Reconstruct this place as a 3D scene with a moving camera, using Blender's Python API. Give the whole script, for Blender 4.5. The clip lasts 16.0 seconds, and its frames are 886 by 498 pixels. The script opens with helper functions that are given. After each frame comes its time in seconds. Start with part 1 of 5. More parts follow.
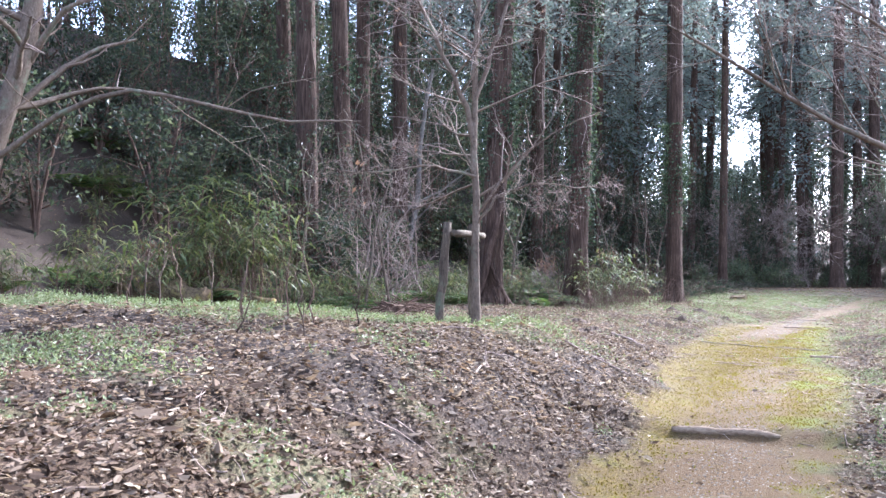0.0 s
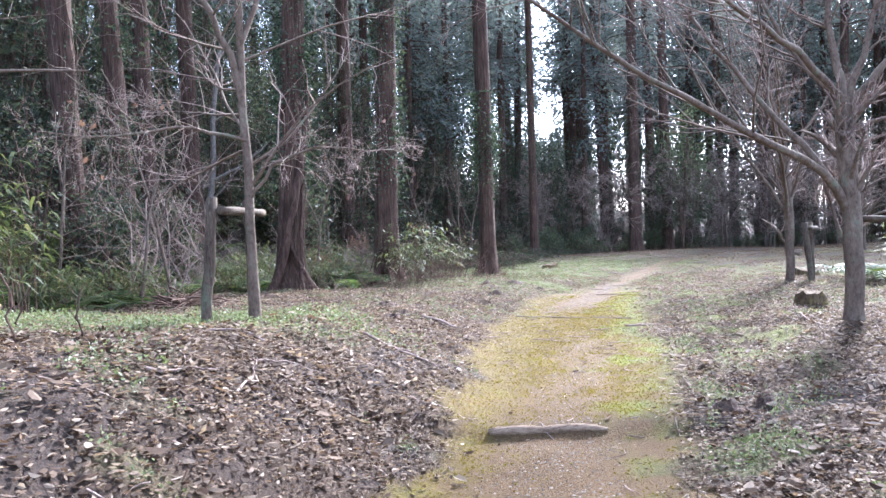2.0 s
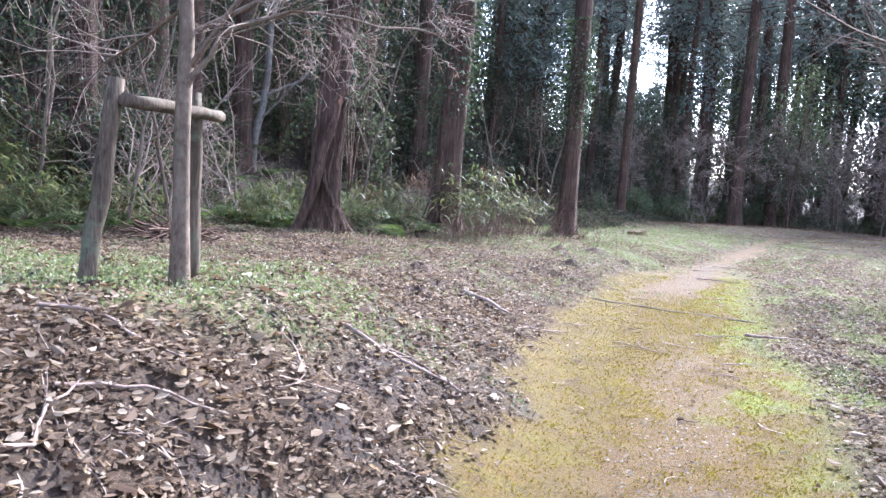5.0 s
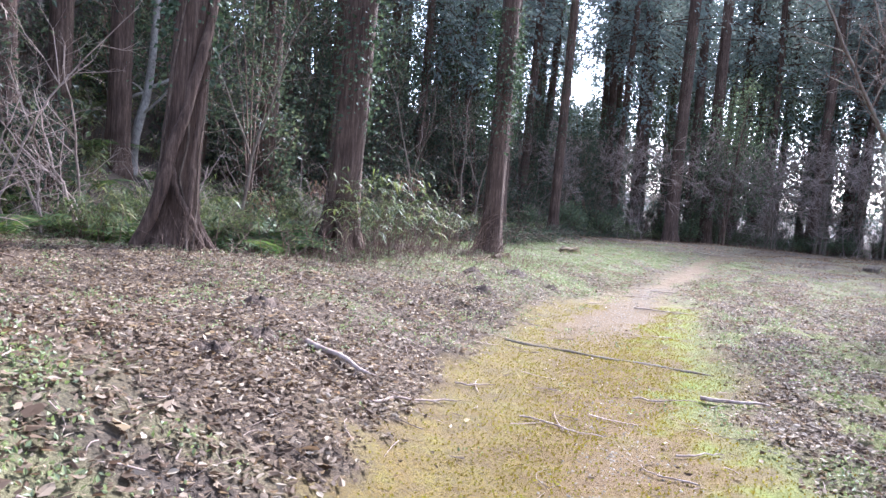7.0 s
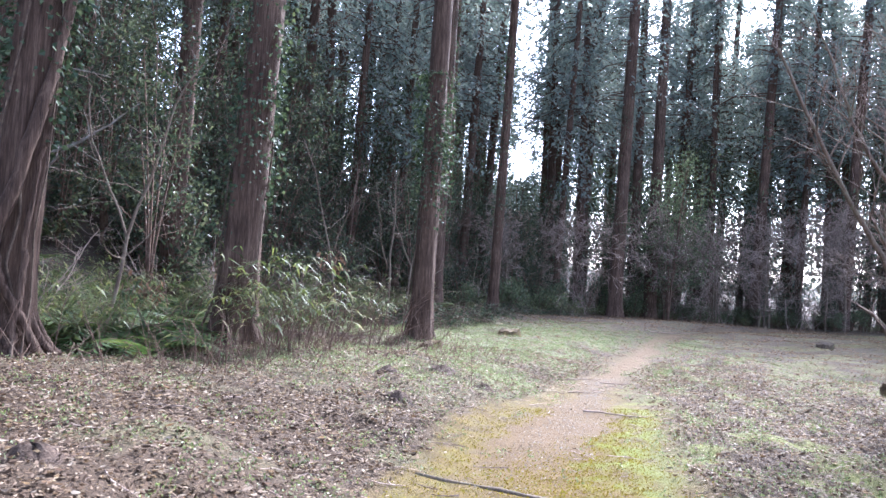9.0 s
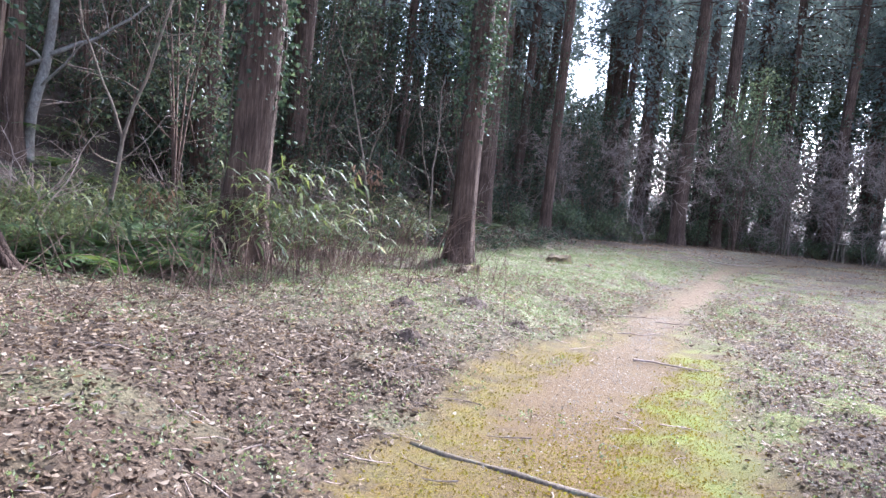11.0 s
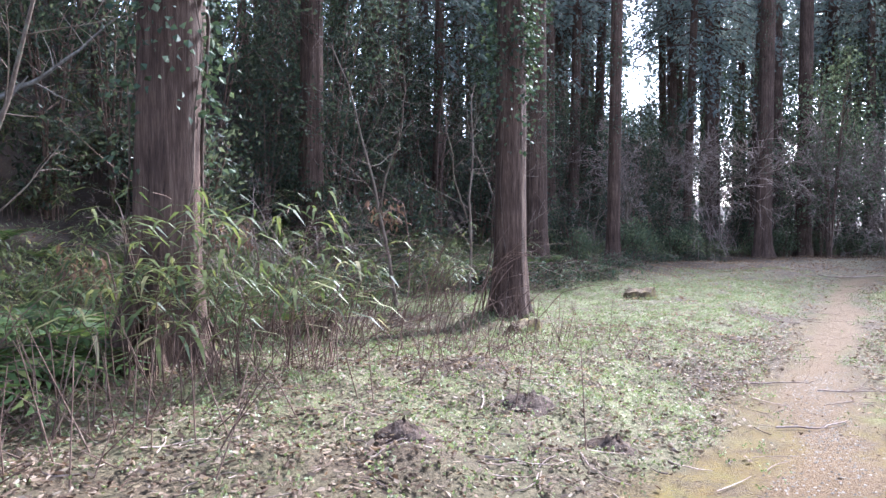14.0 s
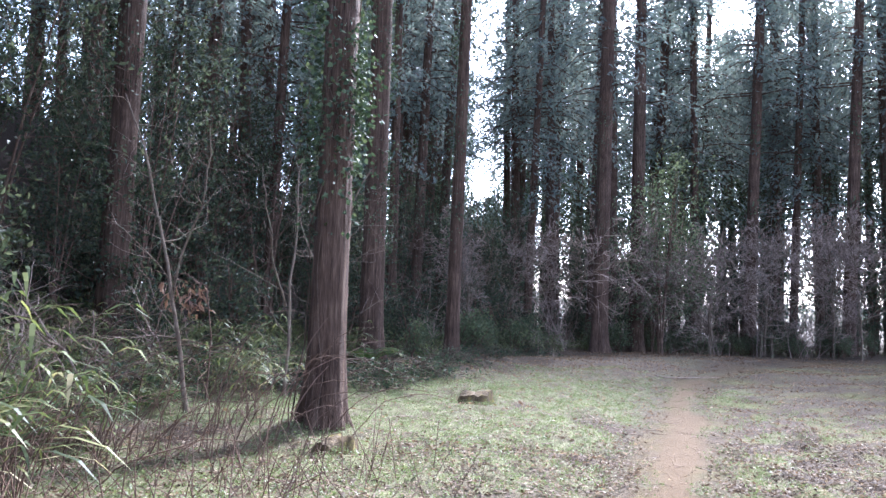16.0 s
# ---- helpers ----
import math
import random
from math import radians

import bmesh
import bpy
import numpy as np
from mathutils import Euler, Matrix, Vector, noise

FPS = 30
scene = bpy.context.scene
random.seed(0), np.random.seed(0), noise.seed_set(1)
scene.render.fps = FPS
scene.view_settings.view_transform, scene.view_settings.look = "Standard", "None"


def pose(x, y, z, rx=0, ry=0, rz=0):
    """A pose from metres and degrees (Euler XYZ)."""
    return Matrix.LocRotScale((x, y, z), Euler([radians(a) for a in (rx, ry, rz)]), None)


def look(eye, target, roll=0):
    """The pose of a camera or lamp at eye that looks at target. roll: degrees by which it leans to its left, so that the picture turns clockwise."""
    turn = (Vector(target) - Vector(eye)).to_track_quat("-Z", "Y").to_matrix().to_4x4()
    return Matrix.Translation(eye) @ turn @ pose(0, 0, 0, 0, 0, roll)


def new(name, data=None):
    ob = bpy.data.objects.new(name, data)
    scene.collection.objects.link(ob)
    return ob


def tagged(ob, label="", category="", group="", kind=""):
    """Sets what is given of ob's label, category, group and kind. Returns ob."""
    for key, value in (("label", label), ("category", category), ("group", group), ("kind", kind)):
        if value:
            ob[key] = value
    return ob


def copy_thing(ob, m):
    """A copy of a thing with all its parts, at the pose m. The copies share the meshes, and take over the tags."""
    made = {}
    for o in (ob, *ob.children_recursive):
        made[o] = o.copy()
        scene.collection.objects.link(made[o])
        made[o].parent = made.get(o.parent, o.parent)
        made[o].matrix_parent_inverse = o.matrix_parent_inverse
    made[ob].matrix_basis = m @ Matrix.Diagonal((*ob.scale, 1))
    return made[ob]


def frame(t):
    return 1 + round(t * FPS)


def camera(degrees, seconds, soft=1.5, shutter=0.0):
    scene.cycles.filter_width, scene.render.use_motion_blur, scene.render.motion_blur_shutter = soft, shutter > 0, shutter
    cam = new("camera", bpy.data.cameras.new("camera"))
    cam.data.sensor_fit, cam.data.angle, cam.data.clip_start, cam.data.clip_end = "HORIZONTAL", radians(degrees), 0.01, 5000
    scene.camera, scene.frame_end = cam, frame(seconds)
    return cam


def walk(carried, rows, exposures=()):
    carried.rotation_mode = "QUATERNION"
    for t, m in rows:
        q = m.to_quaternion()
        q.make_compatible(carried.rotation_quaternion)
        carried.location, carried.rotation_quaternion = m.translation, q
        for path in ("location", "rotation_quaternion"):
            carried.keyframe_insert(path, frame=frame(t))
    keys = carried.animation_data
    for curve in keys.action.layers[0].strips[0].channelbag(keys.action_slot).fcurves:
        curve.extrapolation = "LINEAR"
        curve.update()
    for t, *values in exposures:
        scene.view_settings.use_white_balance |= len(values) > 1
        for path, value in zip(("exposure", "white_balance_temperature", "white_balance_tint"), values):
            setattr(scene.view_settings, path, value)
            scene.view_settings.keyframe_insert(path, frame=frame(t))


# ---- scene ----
cam = camera(60.2, 16.0, soft=1.5)
EXPOSURE = 2.58
METRES, EYE, TILT, LEAN, TURN = 13.0, 1.5, 0.0, 0.0, 0.0
ROWS = [
    (0.0, 0.0, 0.0, 0.0, 0.0, 0.0, 0.0),
    (0.5, 0.0042, 0.0235, -0.0001, -3.04, -0.58, 0.62),
    (1.0, 0.0143, 0.0498, -0.0004, -5.91, -1.03, 1.59),
    (1.5, 0.0225, 0.0737, -0.001, -9.49, -1.64, 2.21),
    (2.0, 0.0314, 0.0923, -0.0012, -13.41, -1.97, 2.49),
    (2.5, 0.0436, 0.1109, -0.0014, -16.67, -2.2, 2.61),
    (3.0, 0.0501, 0.1386, -0.0009, -15.76, -2.47, 1.61),
    (3.5, 0.0558, 0.1723, -0.0017, -9.83, -3.78, -0.76),
    (6.0, 0.123, 0.3487, -0.0088, -7.5, -6.53, -4.17),
    (6.5, 0.1414, 0.3843, -0.0103, -10.69, -6.29, -4.92),
    (7.0, 0.1549, 0.4208, -0.0095, -11.67, -4.86, -4.42),
    (7.5, 0.1683, 0.4499, -0.0051, -12.35, -1.43, -3.63),
    (8.0, 0.1831, 0.4798, -0.0037, -12.64, 1.36, -3.19),
    (8.5, 0.1959, 0.5097, -0.0032, -13.29, 1.92, -3.48),
    (9.0, 0.2061, 0.5309, -0.0032, -15.81, 1.05, -3.69),
    (11.5, 0.2568, 0.6483, -0.0055, -7.3, -6.92, -6.32),
    (12.0, 0.2611, 0.6864, -0.0068, 2.26, -8.37, -8.4),
    (12.5, 0.2677, 0.7229, -0.0079, 4.16, -7.77, -9.05),
    (13.0, 0.2834, 0.7594, -0.0085, 3.63, -5.74, -6.9),
    (13.5, 0.2974, 0.7961, -0.0093, -2.18, -3.89, -2.44),
    (14.0, 0.3106, 0.8333, -0.0089, -7.33, -2.93, 0.39),
    (14.5, 0.3239, 0.8619, -0.0045, -11.13, -0.32, 1.65),
    (15.0, 0.329, 0.8837, -0.0024, -14.19, 2.13, 1.19),
    (15.5, 0.3375, 0.9046, -0.0021, -15.85, 3.55, -0.98),
    (16.0, 0.3539, 0.9266, -0.0026, -18.7, 3.49, -1.87),
]
walk(cam, [(t, pose(0, 0, EYE, TILT, LEAN, TURN) @ pose(METRES * x, METRES * y, METRES * z, 90 + pitch, roll, yaw)) for t, x, y, z, yaw, pitch, roll in ROWS],
     exposures=[(0.0, EXPOSURE, 5200, 18), (16.0, EXPOSURE, 5200, 18)])

# ---- light: hazy winter sky, low sun ahead ----
SUN_AZ, SUN_EL = 45.0, 38.0          # degrees clockwise from +y, above the horizon
world = bpy.data.worlds.new("sky")
scene.world = world
world.use_nodes = True
wn = world.node_tree
sky = wn.nodes.new("ShaderNodeTexSky")
sky.sky_type = "NISHITA"
sky.sun_disc = False
sky.sun_elevation = radians(SUN_EL)
sky.sun_rotation = radians(SUN_AZ)
sky.air_density, sky.dust_density, sky.ozone_density = 1.0, 2.0, 1.0
wn.nodes["Background"].inputs["Strength"].default_value = 0.15
haze = wn.nodes.new("ShaderNodeHueSaturation")      # thin white cloud takes the blue out of the sky
haze.inputs["Saturation"].default_value, haze.inputs["Value"].default_value = 0.6, 1.1
wn.links.new(sky.outputs["Color"], haze.inputs["Color"])
wn.links.new(haze.outputs["Color"], wn.nodes["Background"].inputs["Color"])
sun = new("sun", bpy.data.lights.new("sun", "SUN"))
sun.data.energy, sun.data.angle, sun.data.color = 4.4, radians(7), (1.0, 0.94, 0.84)
sun.matrix_world = look((0, 0, 40), (-40 * math.sin(radians(SUN_AZ)), -40 * math.cos(radians(SUN_AZ)), 40 - 40 * math.tan(radians(SUN_EL))))

rng = np.random.default_rng(7)


# ---- materials ----
def material(name):
    m = bpy.data.materials.new(name)
    m.use_nodes = True
    nt = m.node_tree
    return m, nt, nt.nodes["Principled BSDF"]


def node(nt, kind, **values):
    n = nt.nodes.new(kind)
    for key, value in values.items():
        n.inputs[key].default_value = value
    return n


def ramp(nt, source, stops):
    r = nt.nodes.new("ShaderNodeValToRGB")
    els = r.color_ramp.elements
    while len(els) < len(stops):
        els.new(0.5)
    for e, (p, c) in zip(els, stops):
        e.position, e.color = p, (*c, 1)
    nt.links.new(source, r.inputs[0])
    return r.outputs[0]


def mixed(nt, fac, a, b, how="MIX"):
    n = nt.nodes.new("ShaderNodeMix")
    n.data_type, n.blend_type = "RGBA", how
    for value, slot in ((fac, 0), (a, 6), (b, 7)):
        if isinstance(value, (int, float)):
            n.inputs[slot].default_value = value
        elif isinstance(value, tuple):
            n.inputs[slot].default_value = (*value, 1)
        else:
            nt.links.new(value, n.inputs[slot])
    return n.outputs[2]


def noise_of(nt, scale, detail=4, rough=0.6, coords="Object", stretch=(1, 1, 1)):
    tc = nt.nodes.new("ShaderNodeTexCoord")
    mp = node(nt, "ShaderNodeMapping", Scale=stretch)
    nt.links.new(tc.outputs[coords], mp.inputs[0])
    n = node(nt, "ShaderNodeTexNoise", Scale=scale, Detail=detail, Roughness=rough)
    nt.links.new(mp.outputs[0], n.inputs["Vector"])
    return n.outputs["Fac"]


def bumped(nt, bsdf, height, strength, dist):
    b = node(nt, "ShaderNodeBump", Strength=strength, Distance=dist)
    nt.links.new(height, b.inputs["Height"])
    nt.links.new(b.outputs[0], bsdf.inputs["Normal"])


def leaf_material(name, stops, rough=0.5, through_light=0.35, spec=0.4):
    """Leaves: colour by leaf, some light passing through."""
    m, nt, bsdf = material(name)
    geo = nt.nodes.new("ShaderNodeNewGeometry")
    col = ramp(nt, geo.outputs["Random Per Island"], stops)
    big = noise_of(nt, 1.3, 2)
    col = mixed(nt, 0.5, col, ramp(nt, big, [(0.3, (0.45, 0.45, 0.45)), (0.7, (1, 1, 1))]), "MULTIPLY")
    nt.links.new(col, bsdf.inputs["Base Color"])
    bsdf.inputs["Roughness"].default_value = rough
    bsdf.inputs["Specular IOR Level"].default_value = spec
    if through_light:
        tr = nt.nodes.new("ShaderNodeBsdfTranslucent")
        nt.links.new(mixed(nt, 1.0, col, (1.5, 1.5, 1.3), "MULTIPLY"), tr.inputs["Color"])
        mix = node(nt, "ShaderNodeMixShader", Fac=through_light)
        nt.links.new(bsdf.outputs[0], mix.inputs[1])
        nt.links.new(tr.outputs[0], mix.inputs[2])
        nt.links.new(mix.outputs[0], nt.nodes["Material Output"].inputs["Surface"])
    return m


def bark_material(name, dark, mid, light, stretch=(1, 1, 0.07), scale=26.0, depth=0.02, moss=None):
    m, nt, bsdf = material(name)
    coarse, strands = noise_of(nt, scale, 5, 0.65, stretch=stretch), noise_of(nt, scale * 3.1, 4, 0.7, stretch=stretch)
    both = node(nt, "ShaderNodeMix", Factor=0.45)
    nt.links.new(coarse, both.inputs[2])
    nt.links.new(strands, both.inputs[3])
    fibre = both.outputs[0]
    patch = noise_of(nt, 2.1, 3, 0.5)
    col = ramp(nt, fibre, [(0.36, dark), (0.5, mid), (0.66, light)])
    col = mixed(nt, 0.6, col, ramp(nt, patch, [(0.32, (0.36, 0.32, 0.30)), (0.62, (1, 1, 1))]), "MULTIPLY")
    if moss:
        spots = ramp(nt, noise_of(nt, 5.0, 5, 0.7), [(0.55, (0, 0, 0)), (0.68, (1, 1, 1))])
        col = mixed(nt, spots, col, moss)
    nt.links.new(col, bsdf.inputs["Base Color"])
    bsdf.inputs["Roughness"].default_value = 0.9
    bsdf.inputs["Specular IOR Level"].default_value = 0.2
    bumped(nt, bsdf, fibre, 1.0, depth)
    return m


CEDAR = bark_material("cedar_bark", (0.020, 0.0118, 0.008), (0.076, 0.0455, 0.031), (0.155, 0.104, 0.074), depth=0.035)
GREY_BARK = bark_material("grey_bark", (0.0643, 0.0456, 0.0322), (0.14, 0.102, 0.0731), (0.211, 0.167, 0.126), (1, 1, 0.5), 18.0, 0.006, (0.129, 0.136, 0.0884))
PALE_BARK = bark_material("pale_bark", (0.0963, 0.0783, 0.0662), (0.181, 0.157, 0.132), (0.289, 0.265, 0.229), (1, 1, 0.5), 22.0, 0.006)
# twigs: lightened, the veil of glare over the far ones put into the colour
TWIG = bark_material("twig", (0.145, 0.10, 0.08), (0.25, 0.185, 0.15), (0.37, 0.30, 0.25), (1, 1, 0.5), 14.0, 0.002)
VINE = bark_material("vine_bark", (0.035, 0.023, 0.016), (0.088, 0.060, 0.042), (0.17, 0.125, 0.09), (1, 1, 0.5), 14.0, 0.004)
STEM = bark_material("dry_stem", (0.055, 0.033, 0.023), (0.12, 0.074, 0.052), (0.20, 0.145, 0.105), (1, 1, 0.5), 9.0, 0.002)
POST = bark_material("post_wood", (0.031, 0.022, 0.0151), (0.0894, 0.066, 0.0454), (0.172, 0.134, 0.0929), (1, 1, 0.1), 40.0, 0.006, (0.096, 0.104, 0.064))
LOG = bark_material("rotten_log", (0.07, 0.045, 0.028), (0.20, 0.14, 0.09), (0.34, 0.26, 0.18), (0.15, 1, 1), 30.0, 0.012)
MOSSY = bark_material("mossy_stump", (0.028, 0.0189, 0.0105), (0.105, 0.0735, 0.0385), (0.21, 0.154, 0.0805), (1, 1, 0.4), 25.0, 0.02, (0.182, 0.15, 0.035))
STUMP = bark_material("stump_wood", (0.0263, 0.0195, 0.0135), (0.0825, 0.06, 0.0413), (0.173, 0.131, 0.0863), (1, 1, 0.2), 25.0, 0.015, (0.15, 0.165, 0.0375))
IVY = leaf_material("ivy_leaf", [(0.0, (0.025, 0.04, 0.022)), (0.6, (0.05, 0.072, 0.036)), (1.0, (0.11, 0.135, 0.066))], 0.6, 0.2, 0.2)
# cedar grey-green, lightened and blued: haze on far crowns put into the colour
NEEDLE = leaf_material("cedar_spray", [(0.0, (0.075, 0.096, 0.092)), (0.7, (0.12, 0.145, 0.135)), (1.0, (0.16, 0.17, 0.15))], 0.55, 0.5, 0.4)
EVERGREEN = leaf_material("evergreen_leaf", [(0.0, (0.024, 0.033, 0.02)), (0.6, (0.042, 0.054, 0.032)), (1.0, (0.09, 0.098, 0.055))], 0.5, 0.5, 0.3)
BAMBOO = leaf_material("bamboo_leaf", [(0.0, (0.036, 0.05, 0.02)), (0.45, (0.072, 0.09, 0.028)), (0.82, (0.145, 0.155, 0.05)), (1.0, (0.27, 0.23, 0.13))], 0.55, 0.4, 0.22)
LIGHT_LEAF = leaf_material("light_leaf", [(0.0, (0.05, 0.066, 0.036)), (0.6, (0.085, 0.105, 0.056)), (1.0, (0.16, 0.18, 0.10))], 0.55, 0.45, 0.25)
FERN = leaf_material("fern_leaf", [(0.0, (0.03, 0.055, 0.016)), (0.7, (0.065, 0.10, 0.026)), (1.0, (0.15, 0.155, 0.045))], 0.6, 0.35, 0.2)
WEED = leaf_material("weed_leaf", [(0.0, (0.072, 0.092, 0.0289)), (0.55, (0.144, 0.172, 0.0646)), (1.0, (0.224, 0.248, 0.137))], 0.5, 0.35)
LITTER = leaf_material("dead_leaf", [(0.0, (0.034, 0.02, 0.0115)), (0.3, (0.094, 0.059, 0.037)), (0.6, (0.175, 0.122, 0.08)), (0.88, (0.235, 0.178, 0.125)), (1.0, (0.32, 0.262, 0.195))], 0.7, 0.35, 0.15)
RUSSET = leaf_material("russet_leaf", [(0.0, (0.07, 0.04, 0.025)), (0.4, (0.14, 0.082, 0.048)), (0.8, (0.21, 0.14, 0.085)), (1.0, (0.29, 0.23, 0.16))], 0.75, 0.4, 0.1)
DRYLEAF = leaf_material("withered_leaf", [(0.0, (0.104, 0.056, 0.04)), (1.0, (0.24, 0.14, 0.088))], 0.6, 0.3)
DARKSOIL = bark_material("mole_soil", (0.021, 0.0135, 0.009), (0.066, 0.0435, 0.0307), (0.128, 0.09, 0.0638), (1, 1, 1), 30.0, 0.02)


def ground_material():
    m, nt, bsdf = material("woodland_floor")
    def mask(name):
        a = nt.nodes.new("ShaderNodeAttribute")
        a.attribute_name = name
        return a.outputs["Fac"]
    fine, mid, crumb = noise_of(nt, 55, 6, 0.7), noise_of(nt, 6, 4, 0.6), noise_of(nt, 170, 3, 0.6)
    litter = ramp(nt, fine, [(0.30, (0.015, 0.00986, 0.00631)), (0.5, (0.0581, 0.0377, 0.0224)), (0.7, (0.123, 0.0845, 0.0528))])
    litter = mixed(nt, 0.6, litter, ramp(nt, mid, [(0.35, (0.5, 0.45, 0.42)), (0.65, (1, 1, 1))]), "MULTIPLY")
    moss = ramp(nt, mid, [(0.3, (0.106, 0.0634, 0.0107)), (0.5, (0.121, 0.0843, 0.0115)), (0.72, (0.121, 0.105, 0.0127))])
    moss = mixed(nt, ramp(nt, fine, [(0.40, (0.8, 0.8, 0.8)), (0.58, (0, 0, 0))]), moss, (0.08, 0.056, 0.028))
    moss = mixed(nt, mask("ochre"), moss, ramp(nt, mid, [(0.3, (0.0817, 0.0488, 0.0115)), (0.7, (0.12, 0.0748, 0.0123))]))
    moss = mixed(nt, mask("lime"), moss, (0.118, 0.150, 0.017))
    moss = mixed(nt, 0.7, moss, ramp(nt, crumb, [(0.3, (0.5, 0.45, 0.4)), (0.6, (1, 1, 1))]), "MULTIPLY")
    soil = ramp(nt, fine, [(0.28, (0.042, 0.0245, 0.0108)), (0.5, (0.095, 0.0575, 0.0245)), (0.72, (0.138, 0.0925, 0.046))])
    soil = mixed(nt, 0.5, soil, ramp(nt, crumb, [(0.35, (0.6, 0.57, 0.55)), (0.6, (1, 1, 1))]), "MULTIPLY")
    green = ramp(nt, fine, [(0.3, (0.0456, 0.0405, 0.0189)), (0.52, (0.119, 0.115, 0.0525)), (0.75, (0.201, 0.191, 0.105))])
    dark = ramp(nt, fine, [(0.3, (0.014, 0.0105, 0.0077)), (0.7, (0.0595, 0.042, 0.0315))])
    col = mixed(nt, mask("green"), litter, green)
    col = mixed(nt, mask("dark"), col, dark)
    col = mixed(nt, mask("moss"), col, moss)
    col = mixed(nt, mask("soil"), col, soil)
    nt.links.new(col, bsdf.inputs["Base Color"])
    bsdf.inputs["Roughness"].default_value = 0.95
    bsdf.inputs["Specular IOR Level"].default_value = 0.2
    bumped(nt, bsdf, fine, 0.9, 0.02)
    return m


# ---- building helpers ----
def mesh(name, verts, faces, mat, smooth=True):
    """A mesh from an array of points and an array (or list of arrays) of equal-sided faces."""
    faces = [np.asarray(f) for f in (faces if isinstance(faces, list) else [faces])]
    me = bpy.data.meshes.new(name)
    verts = np.asarray(verts, np.float32)
    me.vertices.add(len(verts))
    me.vertices.foreach_set("co", verts.ravel())
    total = sum(f.size for f in faces)
    me.loops.add(total)
    me.loops.foreach_set("vertex_index", np.concatenate([f.ravel() for f in faces]).astype(np.int32))
    sizes = np.concatenate([np.full(len(f), f.shape[1]) for f in faces])
    me.polygons.add(len(sizes))
    me.polygons.foreach_set("loop_start", np.concatenate([[0], np.cumsum(sizes)[:-1]]).astype(np.int32))
    me.polygons.foreach_set("use_smooth", np.full(len(sizes), smooth))
    me.update(calc_edges=True)
    me.materials.append(mat)
    return me


def part(name, me, parent, label=""):
    ob = new(name, me)
    ob.parent = parent
    return tagged(ob, label) if label else ob


def thing(name, m, label, category, group="", kind=""):
    ob = new(name)
    ob.empty_display_size = 0.1
    ob.matrix_basis = m
    return tagged(ob, label, category, group, kind)


def smooth_step(a, b, x):
    t = np.clip((x - a) / (b - a), 0, 1)
    return t * t * (3 - 2 * t)


LATTICE = np.random.default_rng(3).random((256, 256))


def value_noise(x, y, scale, seed=0):
    u, v = np.asarray(x) * scale + 17.3 * seed + 500, np.asarray(y) * scale + 9.1 * seed + 500
    i, j = np.floor(u).astype(int), np.floor(v).astype(int)
    f, g = u - i, v - j
    f, g = f * f * (3 - 2 * f), g * g * (3 - 2 * g)
    a, b, c, d = (LATTICE[(i + p) % 256, (j + q) % 256] for p, q in ((0, 0), (1, 0), (0, 1), (1, 1)))
    return (a * (1 - f) + b * f) * (1 - g) + (c * (1 - f) + d * f) * g


# ---- the lie of the land ----
def path_x(y):
    """Where the middle of the trodden path lies."""
    return np.interp(y, [-60, 0, 4.6, 7.4, 9.3, 12, 13.6, 16.4, 17.6, 20.7, 22.2, 24.5, 28, 33],
                     [-20, 0.1, 1.65, 3.0, 3.75, 4.95, 6.0, 7.7, 8.6, 11.0, 11.95, 13.8, 17.6, 26])


def path_half(y):
    return np.interp(y, [6, 8, 12.5, 14.5, 17, 30], [0.72, 0.92, 0.95, 0.72, 0.42, 0.34])


def left_of(x, y):
    """Metres to the left of the line of the walk."""
    return -0.885 * (x - 2.2) + 0.465 * (y - 6)


def ground_z(x, y, rough=True):
    x, y = np.asarray(x, float), np.asarray(y, float)
    d = (path_x(y) - x) * 0.885
    z = 0.07 - 0.17 * smooth_step(13.5, 18.5, y) - 0.05 * np.clip(y - 26, 0, 22) - 0.07 * (1 - smooth_step(5.95, 6.1, y + 0.25 * (x - 2.2))) * smooth_step(1.6, 0.9, np.abs(d))
    amp = (0.30 + 0.45 * np.exp(-(np.maximum(y - 6.2, 0) / 3.0) ** 2)) * (1 - 0.55 * smooth_step(15.5, 20, y))
    z = z + amp * smooth_step(0.5, 2.25, d) + 0.06 * np.clip(d - 2.2, 0, 4) * (1 - 0.6 * smooth_step(10.5, 14, y))
    z = z + 7.8 * smooth_step(7.5, 19.5, left_of(x, y)) * smooth_step(-50, -10, y)
    z = z + 0.14 * smooth_step(1.1, 3.0, -d) * (1 - smooth_step(9, 15, y))
    if rough:
        near = smooth_step(0.6, 1.3, np.abs(d))
        z = z + (value_noise(x, y, 0.8, 1) - 0.5) * 0.12 * near + (value_noise(x, y, 3.1, 2) - 0.5) * (0.018 + 0.055 * near) + (value_noise(x, y, 9, 3) - 0.5) * (0.008 + 0.022 * near)
    return z


def at_ground(x, y, sink=0.0, turn=0.0):
    return pose(x, y, float(ground_z(x, y)) - sink, 0, 0, turn)


